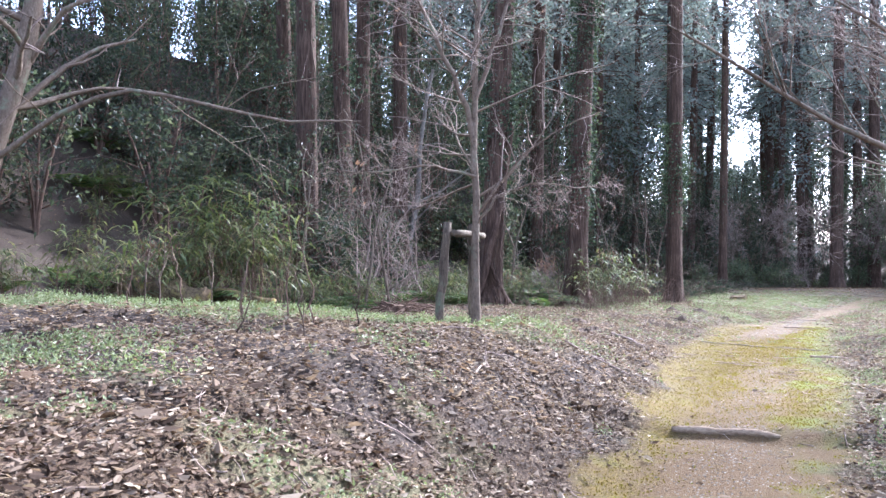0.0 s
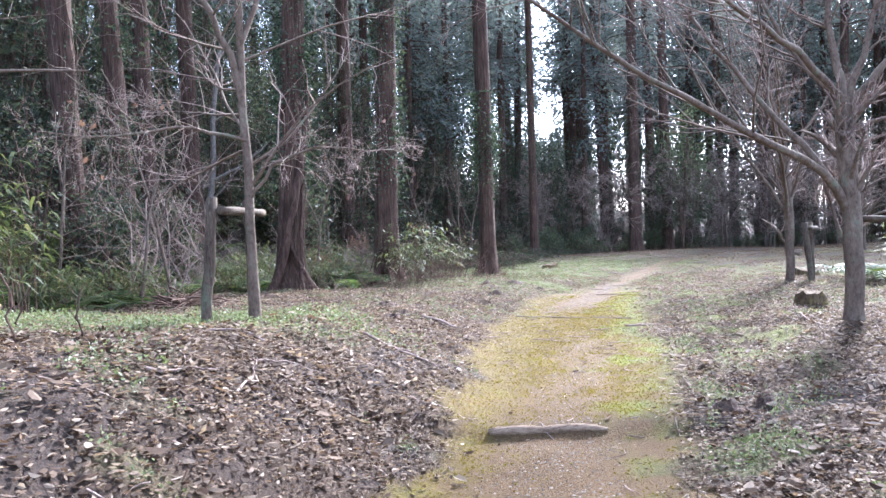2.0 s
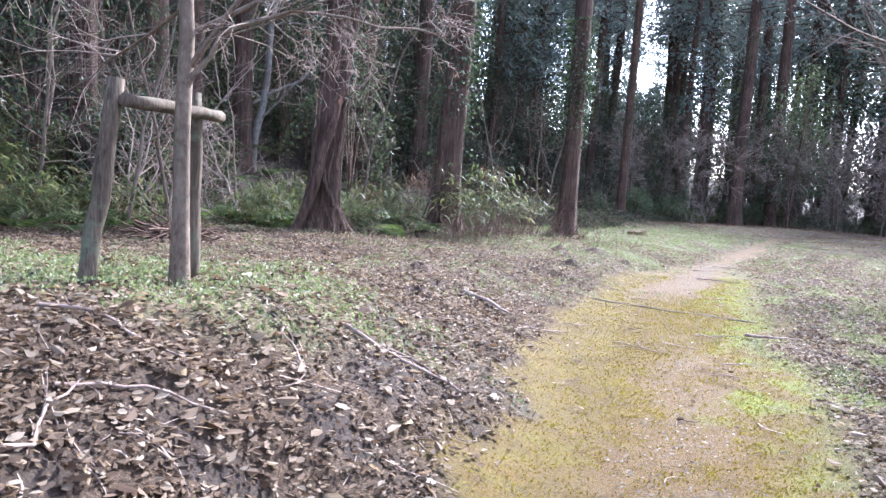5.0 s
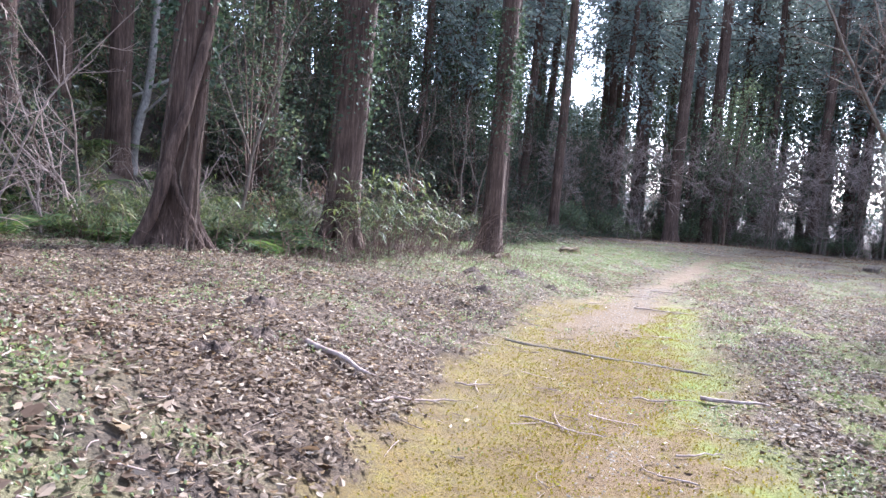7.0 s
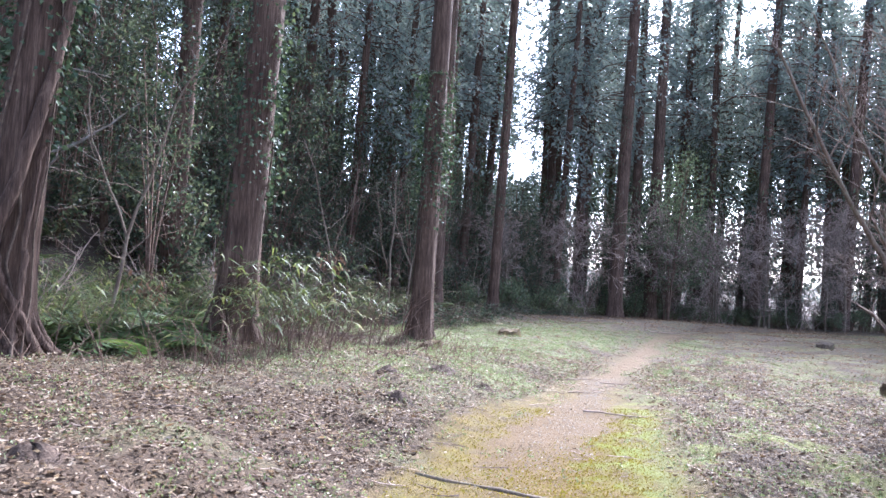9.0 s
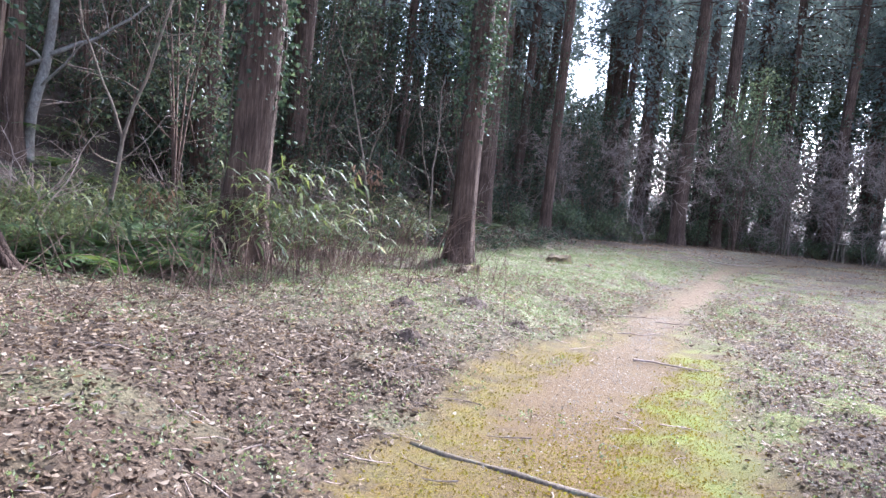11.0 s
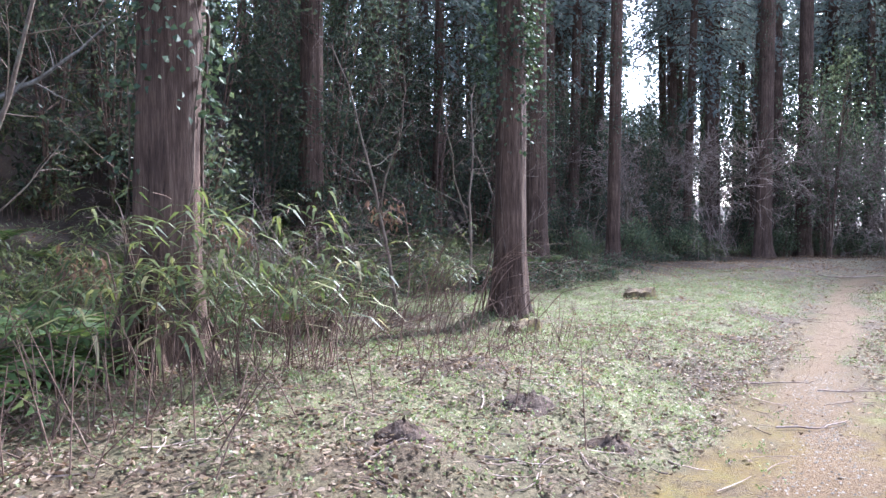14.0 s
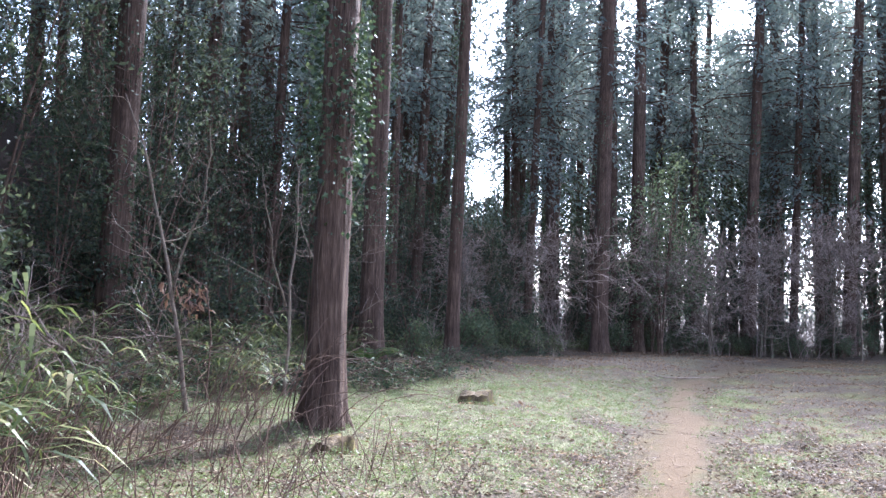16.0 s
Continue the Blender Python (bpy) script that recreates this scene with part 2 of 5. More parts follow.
def floor_masks(x, y):
    d = (x - path_x(y)) * 0.885
    half = path_half(y)
    n1, n2, n3 = value_noise(x, y, 1.1, 5), value_noise(x, y, 3.7, 6), value_noise(x, y, 9.5, 7)
    n4 = value_noise(x, y, 21, 8)
    wob = (n1 - 0.5) * 0.5 + (n2 - 0.5) * 0.35 + (n3 - 0.5) * 0.3 + (n4 - 0.5) * 0.25
    moss = smooth_step(0.12 + 0.12 * (d > 0), -0.12 - 0.2 * (d > 0), np.abs(d) - half + wob * (0.7 + 0.35 * (d > 0)) - 0.05)
    right = smooth_step(0.2, -0.5, np.abs(d - 1.5) - 1.3 + wob) * smooth_step(6.4, 8, y) * smooth_step(24, 15, y) * smooth_step(0.45, 0.68, n2 * 0.4 + n1 * 0.25 + n3 * 0.2 + n4 * 0.15)
    beyond = smooth_step(0.2, 0.7, d) * smooth_step(14, 9, d) * smooth_step(13, 16, y) * smooth_step(36, 31, y) * smooth_step(0.47, 0.6, n1 * 0.4 + n2 * 0.3 + n3 * 0.3)
    moss = np.maximum(moss, np.maximum(right * 0.6, beyond * 0.7))
    fade = 0.3 + 0.7 * smooth_step(0.3, 0.58, n2 * 0.3 + n3 * 0.35 + n4 * 0.35)
    moss = moss * np.where(y > 12, fade, 0.45 + 0.55 * fade)
    moss = moss * (1 - 0.45 * smooth_step(14, 17, y))
    centre = d - 0.16 * np.sin(y * 0.9)
    worn = smooth_step(0.12, -0.12, np.abs(centre) - 0.30 + wob * 0.6) * (0.72 * smooth_step(11.0, 8.6, y) * smooth_step(0.22, 0.45, n2 * 0.5 + n3 * 0.5))
    tan = smooth_step(0.14, -0.1, np.abs(d + 0.25 * smooth_step(14, 11, y)) - np.interp(y, [11, 13, 15, 30], [0.42, 0.34, 0.19, 0.19]) + wob * 0.35) * smooth_step(10.8, 13.0, y) * 0.92
    low = smooth_step(0.2, -0.2, np.abs(d - 0.1) - 0.52 + wob) * smooth_step(6.1, 5.9, y) * 0.88
    soil = np.maximum(np.maximum(worn, tan), low)
    left = -d
    meadow = smooth_step(12.5, 16, y) * smooth_step(27, 23, y) * smooth_step(0.3, 0.9, left) * smooth_step(6.8, 5.0, left) * smooth_step(0.08, 0.32, n1)
    posts = 0.8 * smooth_step(1.35, 0.5, np.hypot((x + 0.15) * 0.58, y - 8.0) + (n2 - 0.5) * 0.5)
    bank = smooth_step(1.5, 0.7, np.hypot((x + 2.6) * 0.45, y - 7.4)) 
    start = 0.95 * smooth_step(1.3, 0.6, np.hypot(x + 2.4, (y - 3.9) * 0.8)) * smooth_step(0.3, 0.55, n2) + 0.5 * smooth_step(1.1, 0.5, np.hypot(x + 0.3, (y - 3.4) * 1.5)) * smooth_step(0.5, 0.65, n2)
    scatter = smooth_step(0.62, 0.8, n1 * 0.6 + n2 * 0.4)
    scatter = np.maximum(scatter, 0.9 * smooth_step(13, 16, y) * smooth_step(34, 30, y) * smooth_step(0.2, 0.6, np.abs(d) - 0.2) * smooth_step(0.5, 0.66, n2 * 0.6 + n3 * 0.4))
    verge = smooth_step(0.5, 0.2, np.abs(d - half - 0.5)) * smooth_step(0.55, 0.7, n2) * 0.8
    green = np.clip(np.maximum.reduce([meadow * (0.25 + 0.75 * smooth_step(0.35, 0.6, n2 * 0.3 + n3 * 0.35 + n4 * 0.35)), posts, bank, start, scatter * 0.42, verge]), 0, 1) * (1 - moss)
    slope = smooth_step(0.5, 0.9, left) * smooth_step(2.1, 1.4, left) * smooth_step(4.5, 5.5, y) * smooth_step(9.2, 7.5, y)
    dark = np.clip(1.0 * smooth_step(1.5, 0.8, np.hypot((x + 2.3) * 0.48, (y - 5.1) * 0.85) + (n2 - 0.5) * 0.8) + slope * smooth_step(0.45, 0.7, n2) + smooth_step(0.6, 0.3, np.hypot((x - 3.9) * 0.35, y - 5.95)) * 0.9, 0, 1) * (1 - moss)
    gaps = smooth_step(0.25, 0.05, np.abs(y - 6.0)) * smooth_step(0.4, 0.55, n2)
    lime = 0.75 * smooth_step(0.25, 0.8, d + (n2 - 0.5) * 0.6 + (n3 - 0.5) * 0.5) * smooth_step(0.35, 0.65, n2 * 0.5 + n3 * 0.3 + n4 * 0.2)
    ochre = smooth_step(0.62, 0.15, np.abs(d - 0.12) + (n2 - 0.5) * 0.5 + (n3 - 0.5) * 0.25) * smooth_step(14.5, 12, y)
    # Past 6 m left, dark is humus plus evergreen shade put into the colour.
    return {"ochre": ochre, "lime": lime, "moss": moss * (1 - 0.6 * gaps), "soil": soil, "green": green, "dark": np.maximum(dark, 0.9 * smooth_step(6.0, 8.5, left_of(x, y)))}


def graded(lo, hi, step, far, n):
    out = step * np.cumsum(1.16 ** np.arange(1, n))
    out = out * 1.0
    a = np.concatenate([lo - out[::-1], np.arange(lo, hi, step), hi + out])
    a[0], a[-1] = min(a[0], -far), max(a[-1], far)
    return a


def build_ground():
    xs, ys = graded(-4.5, 12, 0.085, 2500, 54), graded(2, 23, 0.085, 2500, 54)
    gx, gy = np.meshgrid(xs, ys)
    gz = ground_z(gx, gy)
    v = np.stack([gx, gy, gz], -1).reshape(-1, 3)
    ny, nx = gx.shape
    q = (np.arange(ny - 1)[:, None] * nx + np.arange(nx - 1)[None]).ravel()
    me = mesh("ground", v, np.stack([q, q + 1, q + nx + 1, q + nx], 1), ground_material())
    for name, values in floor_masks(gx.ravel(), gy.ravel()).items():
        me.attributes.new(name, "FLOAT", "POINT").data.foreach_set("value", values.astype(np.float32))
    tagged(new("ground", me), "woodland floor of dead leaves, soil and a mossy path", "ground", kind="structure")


build_ground()


# ---- branches and leaves ----
def tubes(paths, radii, sides):
    """Tapered tubes along paths (k, n, 3) with radii (k, n): points and quads."""
    k, n, _ = paths.shape
    tan = np.gradient(paths, axis=1)
    tan /= np.linalg.norm(tan, axis=2, keepdims=True) + 1e-9
    ref = np.where(np.abs(tan[:, :1, 2:3]) > 0.8, np.array([1.0, 0, 0]), np.array([0, 0, 1.0]))
    a = np.cross(tan, np.broadcast_to(ref, tan.shape))
    a /= np.linalg.norm(a, axis=2, keepdims=True) + 1e-9
    b = np.cross(tan, a)
    ang = np.arange(sides) * 2 * np.pi / sides
    ring = a[:, :, None] * np.cos(ang)[:, None] + b[:, :, None] * np.sin(ang)[:, None]
    v = paths[:, :, None] + ring * radii[:, :, None, None]
    base = (np.arange(k)[:, None, None] * n + np.arange(n - 1)[None, :, None]) * sides
    j = np.arange(sides)[None, None]
    jn = (j + 1) % sides
    f = np.stack([base + j, base + jn, base + sides + jn, base + sides + j], -1)
    return v.reshape(-1, 3), f.reshape(-1, 4)


def joined(pieces):
    """Several (points, faces) as one."""
    vs, fs, o = [], [], 0
    for v, f in pieces:
        vs.append(v)
        fs.append(f + o)
        o += len(v)
    return np.concatenate(vs), np.concatenate(fs)


def sprout(r, paths, radii, count, length, angle, lift, n=5, wobble=0.12, start=0.25, thin=0.5, tip=0.35, least=0.0013):
    """Side branches from each path: count a path, length (lo, hi) as a share of the parent's."""
    k, m, _ = paths.shape
    idx = np.repeat(np.arange(k), count)
    t = start + (1 - start) * r.random(len(idx)) ** 0.85
    f = t * (m - 1)
    i = np.minimum(f.astype(int), m - 2)
    w = (f - i)[:, None]
    p0 = paths[idx, i] * (1 - w) + paths[idx, i + 1] * w
    rad = radii[idx, i] * (1 - w[:, 0]) + radii[idx, i + 1] * w[:, 0]
    along = paths[idx, i + 1] - paths[idx, i]
    along /= np.linalg.norm(along, axis=1, keepdims=True) + 1e-9
    side = r.normal(size=along.shape)
    side -= along * (side * along).sum(1, keepdims=True)
    side /= np.linalg.norm(side, axis=1, keepdims=True) + 1e-9
    ang = np.radians(angle) * r.uniform(0.6, 1.25, (len(idx), 1))
    d = along * np.cos(ang) + side * np.sin(ang) + np.array([0, 0, lift])
    d /= np.linalg.norm(d, axis=1, keepdims=True)
    whole = np.linalg.norm(np.diff(paths, axis=1), axis=2).sum(1)[idx]
    size = whole * r.uniform(*length, len(idx)) * (1.15 - 0.6 * t)
    out = [p0]
    for s in range(n - 1):
        d = d + r.normal(size=d.shape) * wobble + np.array([0, 0, lift * 0.25])
        d /= np.linalg.norm(d, axis=1, keepdims=True)
        out.append(out[-1] + d * (size / (n - 1))[:, None])
    p = np.stack(out, 1)
    rr = (rad * thin)[:, None] * np.linspace(1, tip, n)[None]
    return p, np.maximum(rr, least)


def leaves(r, where, size, droop=0.2, narrow=0.45, facing=None, spread=1.0):
    """Kite-shaped leaves, folded along the middle, at points (k, 3)."""
    k = len(where)
    d = r.normal(size=(k, 3)) * spread
    if facing is not None:
        d = d + facing
    d[:, 2] -= droop
    d /= np.linalg.norm(d, axis=1, keepdims=True) + 1e-9
    s = np.cross(d, r.normal(size=(k, 3)))
    s /= np.linalg.norm(s, axis=1, keepdims=True) + 1e-9
    up = np.cross(s, d)
    ln = size * r.uniform(0.6, 1.3, (k, 1))
    w = ln * narrow * 0.5
    mid = where + d * ln * 0.45
    v = np.stack([where, mid + s * w + up * w * 0.3, where + d * ln - up * ln * 0.12, mid - s * w + up * w * 0.3], 1)
    q = np.arange(k)[:, None] * 4
    return v.reshape(-1, 3), np.concatenate([q + np.array([[0, 1, 2]]), q + np.array([[0, 2, 3]])])


def cedar_trunk(r, radius, height, lean, flare=1.6, ridges=7, depth=0.10, sides=28, taper=0.55, rows=34):
    """A fluted trunk that spreads into roots at its foot."""
    t = np.linspace(0, 1, rows) ** 1.9
    z = t * height - 0.25
    ang = np.linspace(0, 2 * np.pi, sides, endpoint=False)
    ph = r.uniform(0, 6.28, 3)
    waves = [(k, r.uniform(0, 6.28), r.uniform(0.4, 1.0) * (ridges / k) ** 0.5) for k in (2, 3, ridges - 2, ridges, ridges + 4, ridges + 9)]
    wave = sum(a * np.cos(k * ang + p) for k, p, a in waves)
    flute = 1 + depth * 0.42 * wave
    zz = np.maximum(z, 0)[:, None]
    foot = np.exp(-zz / 0.33)
    lobes = 0.5 + 0.5 * np.cos(5 * ang[None] + ph[2] + 0.25 * np.sin(3 * ang[None]))
    rad = radius * (1 - (1 - taper) * t[:, None]) * (1 + (flute[None] - 1) * (0.35 + 0.65 * np.exp(-zz / 2.0))) * (1 + foot * (flare - 1) * (0.35 + 0.9 * lobes))
    rad = rad * (1 + r.normal(size=rad.shape) * 0.018)
    cx, cy = lean[0] * np.maximum(z, 0), lean[1] * np.maximum(z, 0)
    v = np.stack([cx[:, None] + rad * np.cos(ang), cy[:, None] + rad * np.sin(ang), z[:, None] + 0 * rad], -1).reshape(-1, 3)
    i, j = np.meshgrid(np.arange(rows - 1), np.arange(sides), indexing="ij")
    a, b = i * sides + j, i * sides + (j + 1) % sides
    f = np.stack([a, b, b + sides, a + sides], -1).reshape(-1, 4)
    return v, f, (z, radius * (1 - (1 - taper) * t), lean)


def ivy_on(r, count, shape, lo, hi, size=0.056, out=0.10):
    """Ivy leaves that clothe a trunk between two heights, in clumps."""
    z_of, rad_of, lean = shape
    zc = r.uniform(lo, hi, max(6, count // 45))
    ac = r.uniform(0, 6.28, len(zc))
    pick = r.integers(0, len(zc), count)
    z = np.clip(zc[pick] + r.normal(size=count) * 0.35, lo * 0.8, hi)
    a = ac[pick] + r.normal(size=count) * 0.55
    rad = np.interp(z, z_of, rad_of) + np.abs(r.normal(size=count)) * out + 0.015
    p = np.stack([lean[0] * z + rad * np.cos(a), lean[1] * z + rad * np.sin(a), z], 1)
    face = np.stack([np.cos(a), np.sin(a), 0 * a - 0.6], 1)
    return leaves(r, p, size, 0.3, 0.9, face, 0.6)


def crown_sprays(r, lo, hi, spread, boughs, leaves_each, lean, size):
    """Drooping boughs of a cedar: limbs and their sprays."""
    z = r.uniform(lo, hi, boughs)
    a = r.uniform(0, 6.28, boughs)
    ln = spread * (1.1 - 0.75 * (z - lo) / (hi - lo)) * r.uniform(0.55, 1.1, boughs)
    t = np.linspace(0, 1, 5)
    px = lean[0] * z[:, None] + np.cos(a)[:, None] * ln[:, None] * t
    py = lean[1] * z[:, None] + np.sin(a)[:, None] * ln[:, None] * t
    pz = z[:, None] + ln[:, None] * (0.25 * t - 0.55 * t ** 2)
    p = np.stack([px, py, pz], -1)
    rr = np.linspace(0.035, 0.008, 5)[None] * np.ones((boughs, 1))
    idx = np.repeat(np.arange(boughs), leaves_each)
    s = r.random(len(idx)) ** 0.7
    f = s * 4
    i = np.minimum(f.astype(int), 3)
    w = (f - i)[:, None]
    at = p[idx, i] * (1 - w) + p[idx, i + 1] * w + r.normal(size=(len(idx), 3)) * np.array([0.22, 0.22, 0.16])
    out = np.stack([np.cos(a[idx]), np.sin(a[idx]), -0.4 + 0 * a[idx]], 1) * 0.8
    return tubes(p[:, ::2], rr[:, ::2], 3), leaves(r, at, size, 0.3, 0.4, out, 0.7)


def vines_on(r, count, shape, hi, thick):
    """Woody stems that climb a trunk."""
    z_of, rad_of, lean = shape
    t = np.linspace(0, 1, 14)[None]
    z = t * hi * r.uniform(0.5, 1.0, (count, 1))
    a = r.uniform(0, 6.28, (count, 1)) + np.cumsum(r.normal(size=(count, 14)) * 0.3, 1)
    rad = np.interp(z, z_of, rad_of) * 1.04 + 0.02 + np.abs(r.normal(size=(count, 14))) * 0.02 + 0.22 * np.exp(-z / 0.25)
    p = np.stack([lean[0] * z + rad * np.cos(a), lean[1] * z + rad * np.sin(a), z - 0.05], -1)
    q = thick * r.uniform(0.35, 1.3, (count, 1)) * np.linspace(1, 0.4, 14)[None]
    return tubes(p, q, 5)


def roots_of(r, count, radius):
    """Roots that run out from a trunk's foot into the ground."""
    t = np.linspace(0, 1, 8)[None]
    a = (np.arange(count) * 6.28 / count + r.normal(size=count) * 0.3)[:, None] + np.cumsum(r.normal(size=(count, 8)) * 0.1, 1)
    reach = radius * r.uniform(1.6, 3.2, (count, 1))
    rad = radius * 0.75 + reach * t ** 1.3
    z = 0.62 * (1 - t) ** 2.6 * r.uniform(0.6, 1.3, (count, 1)) - 0.10 * t
    p = np.stack([rad * np.cos(a), rad * np.sin(a), z], -1)
    return tubes(p, r.uniform(0.04, 0.1, (count, 1)) * np.linspace(1.0, 0.35, 8)[None], 8)


def cedar(name, x, y, radius, height, lean=(0, 0), flare=1.6, ivy=0, ivy_lo=2.0, ivy_hi=7.0, crown=(9, 0.9), boughs=40, sprays=50, seed=0, label="", depth=0.10, fine=True, vines=0, roots=0):
    r = np.random.default_rng(seed)
    t = thing(name, at_ground(x, y), label or "tall reddish-brown cedar trunk with fibrous bark", "tree", "cedars")
    v, f, shape = cedar_trunk(r, radius, height, lean, flare, depth=depth, sides=36 if fine else 14, rows=40 if fine else 16)
    part("trunk", mesh("trunk", v, f, CEDAR), t)
    if vines:
        tagged(part("vine_growth", mesh("vine_growth", *vines_on(r, vines, shape, 7.5, 0.014), VINE), t, "woody vines climbing the bark"), kind="stuff")
    if roots:
        tagged(part("root_growth", mesh("root_growth", *roots_of(r, roots, radius), CEDAR), t), kind="stuff")
    if boughs:
        (bv, bf), (lv, lf) = crown_sprays(r, crown[0], height * crown[1] + 1, 2.6, boughs, sprays, lean, 0.2 if fine else 0.2)
        tagged(part("bough_growth", mesh("bough_growth", bv, bf, CEDAR), t), kind="stuff")
        tagged(part("crown", mesh("crown", lv, lf, NEEDLE, False), t, "dark green drooping cedar foliage"), kind="stuff")
    if ivy:
        tagged(part("ivy", mesh("ivy", *ivy_on(r, ivy, shape, ivy_lo, ivy_hi, 0.056 if fine else 0.09), IVY, False), t, "glossy dark green ivy climbing the trunk"), kind="stuff")
    return t


def climbing_stem(tree, lean, across, points, r0, r1, seed):
    """A thick woody stem pressed to a trunk. points: (to the side, towards the clearing, up)."""
    r = np.random.default_rng(seed)
    ax, ay = across
    pts = np.array([(a * ax + b * ay + lean[0] * z, a * ay - b * ax + lean[1] * z, z) for a, b, z in points])
    f = np.linspace(0, len(pts) - 1, 22)
    p = np.stack([np.interp(f, np.arange(len(pts)), pts[:, k]) for k in range(3)], 1)
    for _ in range(2):
        p[1:-1] = (p[:-2] + 2 * p[1:-1] + p[2:]) / 4
    p[1:-1] += r.normal(size=(20, 3)) * 0.008
    q = np.linspace(r0, r1, 22) * (1 + r.normal(size=22) * 0.08)
    v, faces = tubes(p[None], q[None], 10)
    part("climbing_stem", mesh("climbing_stem", v, faces, CEDAR), tree, "thick woody climber twisted round the trunk")


# cedars that stand along the edge of the clearing
IVIED = "tall cedar trunk clothed in dark green ivy"
rooted = cedar("cedar", 0.84, 14.22, 0.205, 17, (0.055, 0.0), 1.75, 2800, 2.2, 7, seed=11, vines=7, roots=13, label="thick cedar with spreading roots and climbing ivy stems", depth=0.16)
climbing_stem(rooted, (0.055, 0.0), (0.88, 0.47), [(-0.5, 0.16, -0.08), (-0.34, 0.22, 0.3), (-0.22, 0.25, 0.8), (-0.14, 0.25, 1.3), (0.0, 0.24, 1.9), (0.12, 0.21, 2.6), (0.2, 0.16, 3.4)], 0.075, 0.045, 1)
climbing_stem(rooted, (0.055, 0.0), (0.88, 0.47), [(0.26, 0.36, -0.08), (0.15, 0.33, 0.2), (0.0, 0.31, 0.45), (-0.12, 0.29, 0.65), (-0.17, 0.27, 0.9)], 0.045, 0.028, 2)
climbing_stem(rooted, (0.055, 0.0), (0.88, 0.47), [(0.02, 0.42, -0.08), (0.0, 0.33, 0.25), (0.06, 0.28, 0.7), (0.04, 0.25, 1.2), (0.1, 0.22, 1.8)], 0.04, 0.02, 3)
cedar("cedar", 2.80, 16.2, 0.205, 17, (0.04, 0.01), 1.6, 3600, 1.7, 8, seed=12, vines=9, roots=8, label="leaning cedar trunk with ivy and dry vines", depth=0.17)
cedar("cedar", 5.98, 19.75, 0.185, 19, (0.008, 0.0), 1.5, 1900, 2.4, 4.6, seed=13, vines=3, label="straight cedar trunk with an ivy band and flared foot")
cedar("cedar", 10.1, 27.6, 0.15, 17, (0.012, 0.0), 1.4, 900, 2.0, 8, seed=14, label="slim dark cedar trunk hung with ivy")
cedar("cedar", 18.1, 35.2, 0.28, 22, (0.012, 0.0), 1.5, 500, 2.0, 9, seed=15)
cedar("cedar", 21.9, 38.8, 0.30, 22, (0.0, 0.0), 1.4, 300, 2.0, 9, seed=16)
cedar("cedar", -2.78, 15.9, 0.23, 17, (-0.012, 0.0), 1.6, 500, 4.0, 9, seed=17, depth=0.18, vines=8, roots=6)
cedar("cedar", -1.2, 21.5, 0.22, 17, (0.0, 0.0), 1.4, 900, 2.0, 9, seed=18, label=IVIED)
cedar("cedar", 3.3, 27.5, 0.27, 18, (0.02, 0.0), 1.4, 900, 2.0, 9, seed=19, label=IVIED)
cedar("cedar", 8.3, 27.6, 0.26, 19, (0.0, 0.0), 1.4, 1500, 2.5, 10, seed=20, label=IVIED)


def far_edge(x):
    """How far the clearing reaches, across its far end."""
    # past x = 34 it bends in: unseen wood added to shade the clearing
    return float(np.interp(x, [8, 10.2, 18.3, 22.5, 28.4, 34, 42, 60], [27.0, 29.0, 35.8, 38.8, 39.5, 36.0, 24.0, 8.0]))


def in_gap(x, y, crown=0.6):
    """In the lane ahead through which the sky shows."""
    across = (x - 4.6) * 0.934 - (y - 12) * 0.357
    ahead = (x - 4.6) * 0.357 + (y - 12) * 0.934
    return ahead > 15 and abs(across) < crown + 0.016 * ahead


# the wood behind: a few kinds of cedar, repeated
def wood():
    r = np.random.default_rng(5)
    kinds = []
    for i in range(6):
        kinds.append(cedar("cedar", 0, -200 - 6 * i, r.uniform(0.16, 0.3), r.uniform(16, 21), (r.uniform(-0.03, 0.03), r.uniform(-0.03, 0.03)), 1.35,
                           200, 1.0, 9, (4.2 + i * 1.1, 0.95), 64, 56, seed=40 + i, label=IVIED, fine=False))
    spots = []
    tries = 0
    while len(spots) < 185 and tries < 20000:
        tries += 1
        x, y = r.uniform(-22, 55), r.uniform(12, 72)
        u = left_of(x, y)
        s = 0.465 * (x - 2.2) + 0.885 * (y - 6)
        front = y > far_edge(x) + 2.5 and x > 9
        side = u > 7.5 + 0.0 * s and y > 17
        if not (front or side) or u > 30:
            continue
        if in_gap(x, y, 0.9):
            continue
        gap = 1.6 if min(math.hypot(x - 5, y - 10), 99) < 40 else 2.0
        if any(math.hypot(x - a, y - b) < gap for a, b in spots):
            continue
        spots.append((x, y))
    for i, (x, y) in enumerate(spots):
        kind = kinds[i % 6 if i < 6 else ((1, 3, 4, 5, 5, 4, 5)[i % 7] if x > 10 else i % 4)]
        m = at_ground(x, y, 0.05, r.uniform(0, 360)) @ Matrix.Scale(1.0 + 0.34 * float(smooth_step(30, 42, math.hypot(x - 5, y - 12))), 4)
        if i < 6:
            kind.matrix_basis = m
        else:
            copy_thing(kind, m).matrix_basis = m
    return spots


WOOD = wood()


